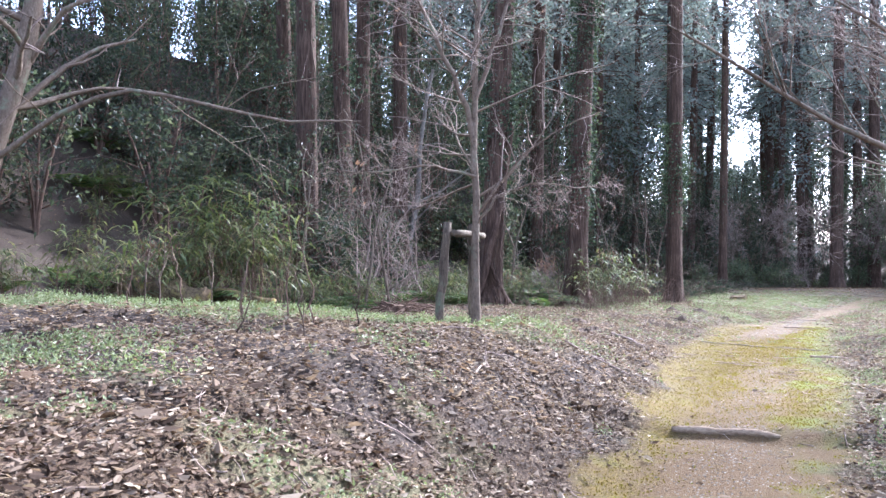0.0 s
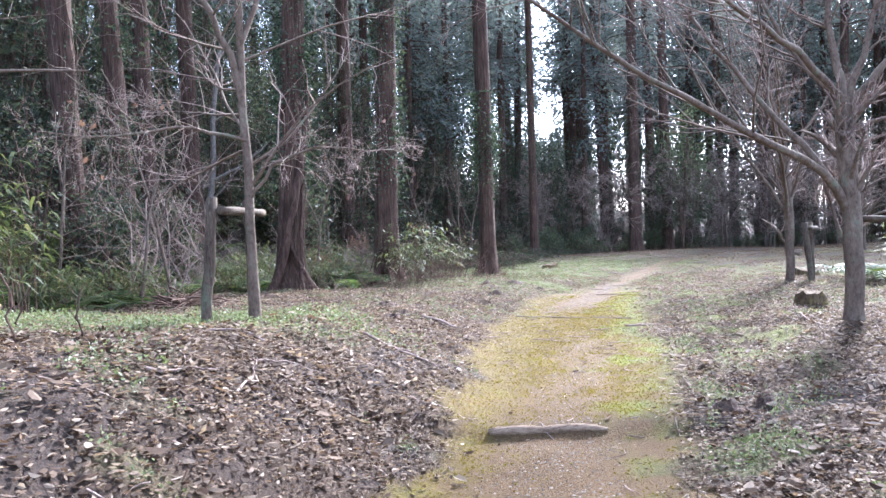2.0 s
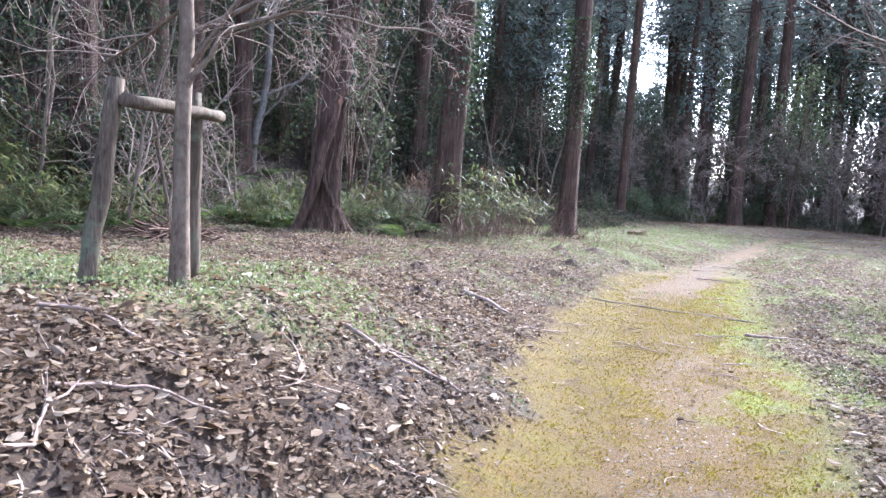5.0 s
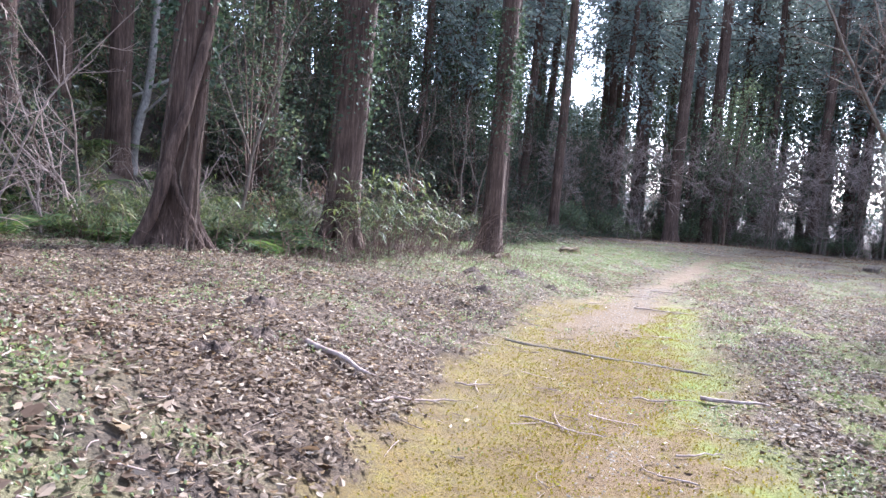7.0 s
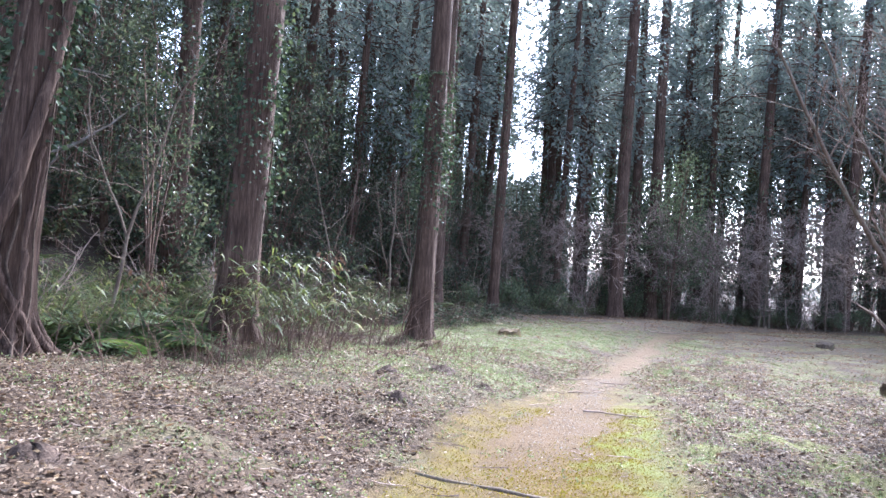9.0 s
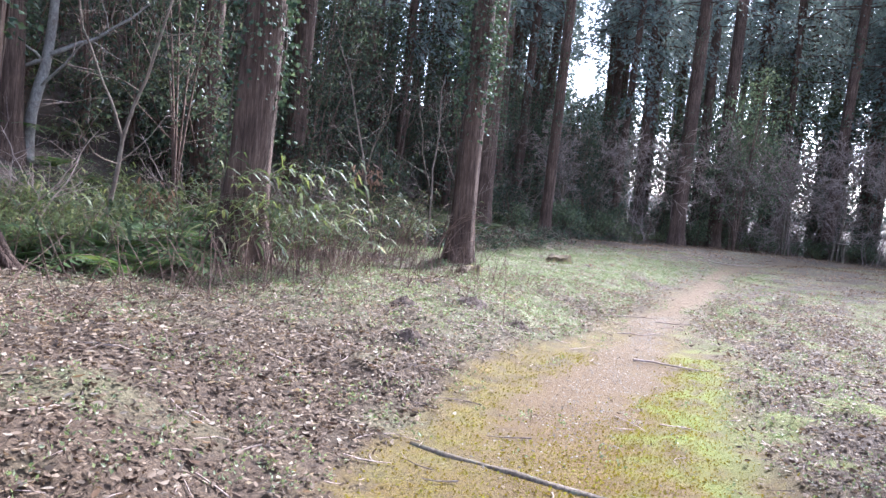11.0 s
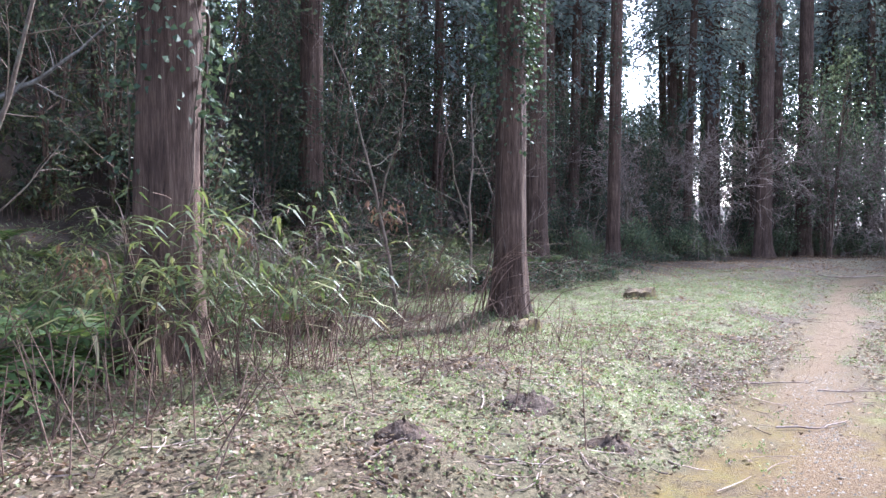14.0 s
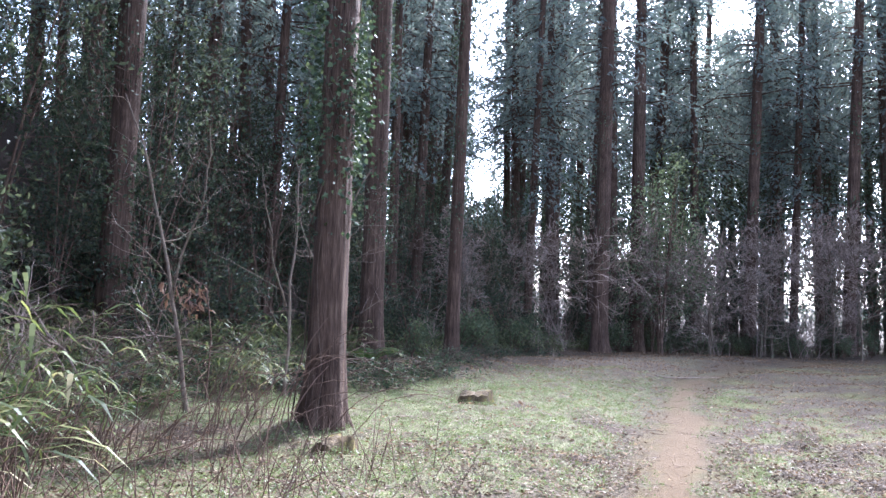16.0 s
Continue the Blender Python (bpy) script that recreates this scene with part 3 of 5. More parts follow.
# ---- bare trees ----
def bare_tree(name, m, label, limbs, mat, levels, seed, group="", trunk_sides=10, start=0.2):
    """A leafless tree: limbs are (points, first radius, last radius); the first is the trunk. levels: sprout() arguments, level by level."""
    r = np.random.default_rng(seed)
    t = thing(name, m, label, "tree" if "shrub" not in name else "shrub", group)
    paths, radii = [], []
    for i, (pts, r0, r1) in enumerate(limbs):
        pts = np.array(pts, float)
        f = np.linspace(0, len(pts) - 1, 12)
        p = np.stack([np.interp(f, np.arange(len(pts)), pts[:, a]) for a in range(3)], 1)
        p[1:-1] = (p[:-2] + 2 * p[1:-1] + p[2:]) / 4
        p[1:] += r.normal(size=(11, 3)) * 0.012
        q = np.linspace(r0, r1, 12)
        if i == 0:
            q[0] *= 1.35
        paths.append(p)
        radii.append(q)
        v, f4 = tubes(p[None], q[None], trunk_sides)
        part("trunk" if i == 0 else "limb", mesh("limb", v, f4, mat), t)
    P, R = np.array(paths), np.array(radii)
    boughs, twigs = [], []
    for i, lv in enumerate(levels):
        P, R = sprout(r, P, R, **lv)
        (boughs if i == 0 else twigs).append(tubes(P, R, 4 if i == 0 else 3))
    tagged(part("branching", mesh("branching", *joined(boughs), mat), t), kind="stuff")
    if twigs:
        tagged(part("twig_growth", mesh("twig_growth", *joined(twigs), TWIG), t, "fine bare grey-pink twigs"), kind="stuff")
    return t, P


# slim young tree that the wooden support holds
slim = [([(0, 0, -0.1), (0.01, 0, 0.9), (-0.02, 0.02, 1.9), (0.03, 0, 3.0), (0.05, 0.05, 4.4), (0.1, 0.1, 5.6)], 0.046, 0.016),
        ([(-0.02, 0.02, 1.85), (-0.12, -0.03, 2.3), (-0.35, -0.1, 2.75), (-0.7, -0.15, 3.5), (-0.8, -0.1, 4.4)], 0.034, 0.010),
        ([(0.0, 0.0, 2.3), (0.2, 0.1, 2.9), (0.45, 0.3, 3.6), (0.6, 0.5, 4.6)], 0.026, 0.008),
        ([(0.0, 0.0, 1.0), (0.25, -0.12, 1.35), (0.7, -0.2, 1.42), (1.3, -0.1, 1.36)], 0.016, 0.004),
        ([(0.0, 0.0, 1.5), (-0.5, -0.2, 1.62), (-1.0, -0.3, 1.5), (-1.5, -0.3, 1.55)], 0.016, 0.004)]
TWIGGY = [dict(count=30, length=(0.22, 0.42), angle=68, lift=0.05, start=0.2, thin=0.4, wobble=0.16),
          dict(count=7, length=(0.3, 0.6), angle=55, lift=0.03, thin=0.6, wobble=0.2, n=4),
          dict(count=3, length=(0.3, 0.6), angle=45, lift=0.03, thin=0.7, wobble=0.2, n=4)]
slim_tree, slim_tips = bare_tree("young_tree", at_ground(0.33, 7.68), "slim bare young tree with pale grey-brown bark tied to a support", slim, GREY_BARK, TWIGGY, 31)

# spreading tree to the right of the path
RX, RY = 0.958, -0.287
def fan(points):
    """Limbs laid out across and up, swaying a little fore and aft."""
    return [(a * RX + b * 0.287, a * RY + b * 0.958, z) for a, b, z in points]
spread = [(fan([(0, 0, -0.1), (0.02, 0, 0.8), (-0.02, 0, 1.6), (-0.06, 0, 2.4)]), 0.165, 0.13),
          (fan([(-0.03, 0, 1.2), (-0.25, -0.1, 1.62), (-0.8, -0.4, 1.85), (-1.75, -0.9, 2.25), (-2.5, -1.2, 2.6), (-3.3, -1.6, 3.1), (-4.0, -1.9, 3.5)]), 0.085, 0.014),
          (fan([(-0.1, 0, 1.35), (-0.35, 0.2, 1.9), (-0.8, 0.4, 2.5), (-1.25, 0.6, 3.2), (-1.7, 0.8, 4.0)]), 0.075, 0.02),
          (fan([(-0.06, 0, 2.4), (-0.55, -0.2, 2.85), (-1.15, -0.5, 3.2), (-1.8, -0.9, 3.5), (-2.6, -1.3, 3.9)]), 0.07, 0.014),
          (fan([(-0.06, 0, 2.4), (-0.08, 0.15, 3.0), (-0.12, 0.2, 3.7), (-0.2, 0.3, 4.8)]), 0.08, 0.025),
          (fan([(-0.06, 0, 2.35), (0.2, 0.1, 2.8), (0.42, 0.2, 3.4), (0.5, 0.3, 4.4)]), 0.075, 0.02),
          (fan([(0.0, 0, 2.3), (0.35, -0.1, 2.75), (0.85, -0.2, 3.3), (1.5, -0.4, 4.0)]), 0.075, 0.02),
          (fan([(0.0, 0, 2.0), (0.35, -0.2, 2.2), (1.0, -0.4, 2.35), (1.9, -0.5, 2.7)]), 0.04, 0.01),
          (fan([(-0.1, 0, 2.4), (-0.4, 0.3, 2.9), (-0.7, 0.5, 3.6), (-0.9, 0.8, 4.6)]), 0.06, 0.015)]
TWIGGY_BIG = [dict(count=14, length=(0.25, 0.45), angle=45, lift=0.22, start=0.25, thin=0.42, wobble=0.14),
              dict(count=6, length=(0.3, 0.55), angle=42, lift=0.03, thin=0.55, wobble=0.16),
              dict(count=4, length=(0.3, 0.6), angle=40, lift=0.02, thin=0.6, wobble=0.18, n=4)]
spread = [(p, a * (0.6 if i == 0 else 0.6), b * 0.72) for i, (p, a, b) in enumerate(spread)]
bare_tree("broad_tree", at_ground(6.58, 8.18), "spreading bare tree with smooth brown-grey limbs", spread, GREY_BARK, [dict(TWIGGY_BIG[0], count=17), dict(TWIGGY_BIG[1], count=8), TWIGGY_BIG[2]], 32, trunk_sides=16)
half = [(np.array(p) * (1, 1, 1.0)).tolist() for p, _, _ in spread]
bare_tree("broad_tree", at_ground(10.3, 14.0, 0, 40), "bare tree with spreading limbs beside a low support", [(p, a * 0.8, b) for p, (_, a, b) in zip(half, spread)], GREY_BARK, TWIGGY_BIG[:2] + [dict(TWIGGY_BIG[2], count=3)], 33)
for i, (bx, by, turn) in enumerate(((16.0, 18.6, 150), (20.7, 23.6, 80), (22.5, 22.8, 200))):
    bare_tree("broad_tree", at_ground(bx, by, 0, turn), "bare tree with low spreading twiggy limbs", [((np.array(p) * (1, 1, 0.8)).tolist(), a * 0.75, b) for p, a, b in spread], GREY_BARK, [dict(TWIGGY_BIG[0], lift=0.0, count=16, least=0.004), dict(TWIGGY_BIG[1], count=7 if i == 0 else 5, least=0.0035), dict(TWIGGY_BIG[2], count=3 if i == 0 else 2, n=3, least=0.003)], 50 + i)
far_twigs = bare_tree("broad_tree", at_ground(24.2, 37.2, 0.35, 30), "bare tree with wide tangled grey-pink twigs", [((np.array(p) * (1.25, 1.25, 0.95)).tolist(), a * 0.2, b * 0.5) for p, a, b in spread], GREY_BARK,
                      [dict(TWIGGY_BIG[0], lift=0.03, count=16, angle=55, least=0.007), dict(TWIGGY_BIG[1], count=6, n=3, angle=50, least=0.006), dict(TWIGGY_BIG[2], count=3, n=3, least=0.005)], 57, "far bare trees")[0]
for bx, by, turn, size in ((12.6, 33.4, 100, 1), (28.3, 38.8, 190, 1.5), (31.2, 38.0, 260, 1.5), (15.4, 36.4, 310, 1.1), (25.2, 38.4, 20, 1.25), (29.5, 35.0, 340, 1.3), (19.4, 37.6, 150, 1.15)):
    copy_thing(far_twigs, at_ground(bx, by, 0.35, turn) @ Matrix.Scale(size, 4))
leaning = [([(0, 0, -0.1), (0.1, 0, 1.0), (0.3, 0.05, 2.0), (0.35, 0.1, 3.5), (0.7, 0.1, 5.5)], 0.10, 0.05), ([(0.25, 0, 1.6), (-0.5, 0, 1.3), (-1.0, 0.1, 1.0)], 0.035, 0.012), ([(0.3, 0, 1.7), (1.1, 0, 2.1), (2.0, 0.1, 2.9)], 0.04, 0.01)]
bare_tree("pale_tree", at_ground(-1.0, 21.8), "pale-barked leaning tree inside the wood", leaning, PALE_BARK, [dict(TWIGGY[0], count=8), dict(TWIGGY[1], count=3)], 61)
whip = [([(0, 0, -0.1), (0.16, 0, 0.7), (0.2, 0.1, 1.3), (0.5, 0.05, 2.1), (0.55, 0.2, 2.8), (0.9, 0.2, 3.4)], 0.026, 0.008), ([(0.2, 0.1, 1.2), (0, 0.2, 1.7), (-0.3, 0.2, 2.4), (-0.35, 0.3, 3.0)], 0.016, 0.006)]
for i, (bx, by, turn) in enumerate(((1.35, 16.4, 0), (-1.35, 12.8, 20), (-0.9, 13.3, 200), (5.9, 22.3, 60), (4.7, 20.6, 140), (6.6, 24.0, 10), (-2.6, 13.6, 300))):
    bare_tree("sapling", at_ground(bx, by, 0, turn), "thin bare sapling at the wood's edge", whip, GREY_BARK, [dict(TWIGGY[0], count=12), dict(TWIGGY[1], count=4)], 70 + i, "saplings")
bent = [([(0, 0, -0.1), (0.15, 0, 0.8), (0.22, 0, 1.5), (0.55, 0.1, 2.4), (0.75, 0.1, 3.6), (0.8, 0.2, 5)], 0.15, 0.07),
        ([(0.22, 0, 1.4), (0.8, -0.1, 1.75), (1.6, -0.2, 2.2), (2.4, -0.3, 2.05), (3.4, -0.4, 1.75), (4.2, -0.5, 1.8)], 0.034, 0.008),
        ([(0.6, 0.1, 2.5), (1.0, 0, 3.0), (1.7, 0, 3.3)], 0.04, 0.012)]
bare_tree("leaning_tree", at_ground(-5.0, 8.0), "leaning pale-barked tree with a long low branch", bent, GREY_BARK, [dict(TWIGGY[0], count=8), dict(TWIGGY[1], count=4)], 34)


# ---- bare shrubs, evergreen shrubs, bamboo grass, ferns ----
def bare_shrub(seed, stems, height, label):
    r = np.random.default_rng(seed)
    limbs = []
    for i in range(stems):
        ln = height * r.uniform(0.45, 1.05)
        p = np.array([r.normal() * 0.3, r.normal() * 0.3, -0.05])
        d = np.array([r.normal() * 0.35, r.normal() * 0.35, 1.0])
        pts = [tuple(p)]
        for _ in range(7):
            d = d + r.normal(size=3) * 0.22
            d /= np.linalg.norm(d)
            p = p + d * ln / 7
            pts.append(tuple(p))
        limbs.append((pts, 0.02 * r.uniform(0.5, 1.2), 0.005))
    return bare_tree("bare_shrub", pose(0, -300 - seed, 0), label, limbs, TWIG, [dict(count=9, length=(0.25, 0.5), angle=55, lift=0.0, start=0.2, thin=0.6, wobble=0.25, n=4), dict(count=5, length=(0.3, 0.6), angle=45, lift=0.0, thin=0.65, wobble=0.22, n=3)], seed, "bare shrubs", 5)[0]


def leafy_shrub(seed, height, width, count, size, mat, label):
    """An evergreen: stems and many small leaves in uneven clumps."""
    r = np.random.default_rng(seed)
    t = thing("evergreen_shrub", pose(0, -320 - seed, 0), label, "shrub", "evergreen shrubs")
    p0 = np.zeros((5, 5, 3))
    for i in range(5):
        a, b = r.uniform(0, 6.28), r.uniform(0.1, 0.45) * width
        z = np.linspace(0, 1, 5)
        p0[i] = np.stack([b * z ** 1.5 * np.cos(a), b * z ** 1.5 * np.sin(a), z * height * r.uniform(0.7, 1.0) - 0.05], 1)
    r0 = np.linspace(0.03, 0.01, 5)[None] * np.ones((5, 1))
    p1, r1 = sprout(r, p0, r0, 9, (0.2, 0.42), 60, 0.0, start=0.12, wobble=0.15)
    tagged(part("stem_growth", mesh("stem_growth", *joined([tubes(p0, r0, 4), tubes(p1[:, ::2], r1[:, ::2], 3)]), STEM), t), kind="stuff")
    ends = p1[:, 2:].reshape(-1, 3)
    pick = r.integers(0, len(ends), count)
    at = ends[pick] + r.normal(size=(count, 3)) * np.array([0.11, 0.11, 0.09]) * (0.6 + height * 0.28)
    at[:, 2] = np.maximum(at[:, 2], 0.05)
    tagged(part("foliage", mesh("foliage", *leaves(r, at, size, 0.35, 0.5), mat, False), t), kind="stuff")
    return t


def bamboo_clump(seed, stems, height, per_stem, size, label, broad=0.042):
    """Bamboo grass: thin stems, long drooping blades at the nodes."""
    r = np.random.default_rng(seed)
    t = thing("bamboo_grass", pose(0, -340 - seed, 0), label, "bamboo", "bamboo grass")
    a, b = r.uniform(0, 6.28, stems), r.uniform(0.1, 0.55, stems)
    h = height * r.uniform(0.55, 1.0, stems)
    z = np.linspace(0, 1, 6)[None]
    x0, y0 = r.normal(size=stems) * 0.16, r.normal(size=stems) * 0.16
    p = np.stack([x0[:, None] + np.cos(a)[:, None] * b[:, None] * h[:, None] * z ** 2, y0[:, None] + np.sin(a)[:, None] * b[:, None] * h[:, None] * z ** 2, h[:, None] * (z - 0.12 * z ** 3) - 0.04], -1)
    tagged(part("stem_growth", mesh("stem_growth", *tubes(p[:, ::2], np.linspace(0.006, 0.002, 3)[None] * np.ones((stems, 1)), 3), STEM), t), kind="stuff")
    idx = np.repeat(np.arange(stems), per_stem)
    f = (0.4 + 0.6 * r.random(len(idx))) * 5
    i = np.minimum(f.astype(int), 4)
    w = (f - i)[:, None]
    at = p[idx, i] * (1 - w) + p[idx, i + 1] * w
    d = r.normal(size=(len(idx), 3)) * np.array([1, 1, 0.45])
    d /= np.linalg.norm(d, axis=1, keepdims=True)
    d[:, 2] = np.abs(d[:, 2]) * 0.7
    s = np.cross(d, np.array([0, 0, 1.0]))
    s /= np.linalg.norm(s, axis=1, keepdims=True) + 1e-9
    ln = size * r.uniform(0.6, 1.25, (len(idx), 1))
    wd = ln * broad
    m1 = at + d * ln * 0.35
    m2 = at + d * ln * 0.7 - np.array([0, 0, 1]) * ln * 0.12
    tip = at + d * ln * 0.98 - np.array([0, 0, 1]) * ln * 0.38
    v = np.stack([at, m1 + s * wd, m2 + s * wd * 0.85, tip, m2 - s * wd * 0.85, m1 - s * wd], 1).reshape(-1, 3)
    q = np.arange(len(idx))[:, None] * 6
    fc = np.concatenate([q + np.array([[0, 1, 5]]), q + np.array([[2, 3, 4]])])
    tagged(part("blade_growth", mesh("blade_growth", v, [fc, q + np.array([[1, 2, 4, 5]])], BAMBOO, False), t), kind="stuff")
    return t


def fern(seed, fronds, size, label):
    """A fern: arching fronds with paired leaflets."""
    r = np.random.default_rng(seed)
    t = thing("fern", pose(0, -360 - seed, 0), label, "fern", "ferns")
    k, n = fronds, 9
    a = np.linspace(0, 6.28, k, endpoint=False) + r.normal(size=k) * 0.3
    ln = size * r.uniform(0.7, 1.1, k)
    z = np.linspace(0, 1, n)[None]
    p = np.stack([np.cos(a)[:, None] * ln[:, None] * z, np.sin(a)[:, None] * ln[:, None] * z, ln[:, None] * (0.95 * z - 0.8 * z ** 2)], -1)
    tagged(part("stalk_growth", mesh("stalk_growth", *tubes(p, np.linspace(0.004, 0.0015, n)[None] * np.ones((k, 1)), 3), STEM), t), kind="stuff")
    side = np.stack([-np.sin(a), np.cos(a), 0 * a], 1)
    vs = []
    for j in range(1, n - 1):
        for f in (0.0, 0.5):
            for sg in (-1, 1):
                at = p[:, j] * (1 - f) + p[:, j + 1] * f
                along = (p[:, j + 1] - p[:, j])
                w = (ln * 0.26 * math.sin(math.pi * min(0.95, (j + f) / n + 0.12)))[:, None]
                end = at + sg * side * w + along * 0.4 - np.array([0, 0, 0.15]) * w
                vs.append(np.stack([at, at + along * 0.42 + sg * side * w * 0.3, end], 1))
    v = np.concatenate(vs).reshape(-1, 3)
    tagged(part("frond_growth", mesh("frond_growth", v, np.arange(len(v)).reshape(-1, 3), FERN, False), t), kind="stuff")
    return t


def scattered(kinds, spots, r, lo=0.8, hi=1.25):
    """One of the kinds at each spot, turned and sized at will."""
    for i, (x, y) in enumerate(spots):
        kind = kinds[i % len(kinds)]
        m = at_ground(x, y, 0.02, r.uniform(0, 360)) @ Matrix.Scale(r.uniform(lo, hi), 4)
        if i < len(kinds):
            kind.matrix_basis = m
        else:
            copy_thing(kind, Matrix(m)).matrix_basis = m


def spots_where(r, count, box, test, gap=0.3):
    out = []
    for _ in range(count * 60):
        if len(out) >= count:
            break
        x, y = r.uniform(box[0], box[1]), r.uniform(box[2], box[3])
        if test(x, y) and all(abs(x - a) > gap or abs(y - b) > gap for a, b in out):
            out.append((x, y))
    return out


def wood_edge(x, y, near, far):
    """Between two distances behind the wood's edge."""
    u = left_of(x, y) - 4.3 - 1.4 * float(smooth_step(16, 10, y))
    v = (y - far_edge(x)) if x > 8.5 else -99
    return near < max(u, v) < far and not (y < 11.5 and x > -2.2) and not (x < 2.2 and y < 14.6 and x > -1.2)


def undergrowth():
    r = np.random.default_rng(21)
    box = (-16, 36, 8, 46)
    sasa = [bamboo_clump(1, 14, 0.75, 10, 0.29, "low green bamboo grass with drooping blades"), bamboo_clump(2, 17, 0.95, 10, 0.28, "bushy green bamboo grass"),
            bamboo_clump(3, 12, 0.6, 12, 0.22, "low bamboo grass with yellowed blades"), bamboo_clump(4, 16, 0.85, 11, 0.28, "green bamboo grass with broad blades")]
    scattered(sasa, spots_where(r, 310, (-12, 26, 8, 36), lambda x, y: wood_edge(x, y, 0.2, 8.5), 0.35), r)
    ferns = [fern(1, 12, 0.62, "bright green fern with arching fronds"), fern(2, 10, 0.5, "green fern with a few yellowed fronds"), fern(3, 14, 0.75, "large green fern with arching fronds")]
    scattered(ferns, spots_where(r, 34, (-5.5, 2.4, 14.7, 19), lambda x, y: left_of(x, y) > 4.6, 0.35) + spots_where(r, 75, (-9, 14, 9, 30), lambda x, y: wood_edge(x, y, 0.1, 4.0), 0.4), r)
    bushes = [leafy_shrub(1, 2.2, 1.8, 1100, 0.09, EVERGREEN, "dense evergreen shrub with small glossy leaves"), leafy_shrub(2, 3.6, 2.2, 1500, 0.10, EVERGREEN, "tall evergreen shrub with dark leaves"),
              leafy_shrub(3, 1.5, 1.6, 850, 0.085, EVERGREEN, "low evergreen shrub with small leaves"), leafy_shrub(4, 5.6, 2.8, 2000, 0.11, EVERGREEN, "tall dark evergreen hung with creepers")]
    scattered(bushes, spots_where(r, 88, (-16, 12, 8, 46), lambda x, y: wood_edge(x, y, 4.2, 18) and not in_gap(x, y), 0.9), r, 0.8, 1.4)
    for x, y in spots_where(r, 70, (9, 46, 26, 54), lambda x, y: wood_edge(x, y, 1.5, 15), 0.9):
        m = at_ground(x, y, 0.02, r.uniform(0, 360)) @ Matrix.Scale(r.uniform(0.8, 1.3), 4)
        copy_thing(bushes[r.integers(0, 3) if r.random() < 0.2 else 2 * r.integers(0, 2)], m).matrix_basis = m
    for x, y in [(15.3, 39.0), (16.4, 40.6), (14.4, 37.6), (15.9, 41.6)]:
        m = at_ground(x, y, 0.05, r.uniform(0, 360))
        copy_thing(bushes[3], m).matrix_basis = m
    for x, y in spots_where(r, 26, (-9, 7, 22, 42), lambda x, y: 8 < left_of(x, y) < 19, 1.0) + spots_where(r, 30, (-17, -3.2, 10, 27), lambda x, y: left_of(x, y) > 7.5, 0.8) + spots_where(r, 20, (10, 46, 38, 60), lambda x, y: wood_edge(x, y, 7, 26) and not in_gap(x, y), 1.2):
        m = at_ground(x, y, 0.05, r.uniform(0, 360)) @ Matrix.Scale(r.uniform(0.8, 1.35), 4)
        copy_thing(bushes[r.integers(0, 2) if x < 0 else 1 + 2 * r.integers(0, 2)], m).matrix_basis = m
    tall_green = leafy_shrub(6, 9.0, 4.6, 4200, 0.16, EVERGREEN, "tall broad evergreen tree deep in the wood")
    tall_green.name = "evergreen_tree"
    tagged(tall_green, category="tree", group="evergreen trees")
    scattered([tall_green], spots_where(r, 20, (8, 50, 38, 60), lambda x, y: wood_edge(x, y, 5.5, 30) and not in_gap(x, y), 2.2), r, 0.8, 1.3)
    bare = [bare_shrub(1, 7, 3.2, "thicket of bare grey-pink twigs"), bare_shrub(2, 8, 4.2, "tall bare shrub with tangled twigs"), bare_shrub(3, 6, 2.2, "bare shrub with thin pale stems")]
    scattered(bare, [(-1.2, 13.6), (-1.2, 16.2), (-0.7, 15.6)] + spots_where(r, 15, (9, 40, 26, 44), lambda x, y: wood_edge(x, y, 0.2, 3.5) and not in_gap(x, y), 0.8), r, 0.8, 1.2)
    # clumps that stand out at the edge
    tall = bamboo_clump(9, 17, 1.6, 10, 0.38, "tall clump of arching bamboo grass", 0.033)
    scattered([tall], [(-2.45, 9.5), (3.3, 15.35), (5.3, 20.3), (-2.75, 9.9), (3.75, 16.0), (2.9, 15.5), (-3.3, 9.6), (11.9, 12.9), (12.6, 13.3), (12.4, 12.2), (13.2, 12.6)], r, 0.85, 1.05)

    for x, y, k in ((-2.5, 9.75, 1.35), (-2.15, 10.0, 1.15), (-2.85, 9.6, 1.25), (-3.5, 10.2, 1.3)):
        m = at_ground(x, y, 0.02, r.uniform(0, 360)) @ Matrix.Scale(k, 4)
        copy_thing(tall, m).matrix_basis = m

    # more tangle along the hill's foot and up its slope
    q = np.random.default_rng(77)
    for x, y in spots_where(q, 90, (-18, 3, 9, 30), lambda x, y: 6.0 < left_of(x, y) < 14 and wood_edge(x, y, 1.0, 30), 0.6):
        m = at_ground(x, y, 0.03, q.uniform(0, 360)) @ Matrix.Scale(q.uniform(0.8, 1.4), 4)
        copy_thing((sasa[1], sasa[3], ferns[2], bushes[2], bushes[0])[q.integers(0, 5 if left_of(x, y) > 9 else 3)], m).matrix_basis = m
    low_green = leafy_shrub(12, 1.3, 1.5, 650, 0.10, LIGHT_LEAF, "low shrub with light green leaves at the wood's edge")
    low_green.matrix_basis = at_ground(12.2, 31.6, 0.02)
    green = [leafy_shrub(11, 6.5, 3.2, 2600, 0.12, LIGHT_LEAF, "young evergreen tree with light green leaves")]
    green[0].name = "evergreen_tree"
    tagged(green[0], category="tree", group="evergreen trees")
    scattered(green, [(20.9, 35.6), (23.2, 39.6), (22.0, 37.4)], q, 0.9, 1.1)
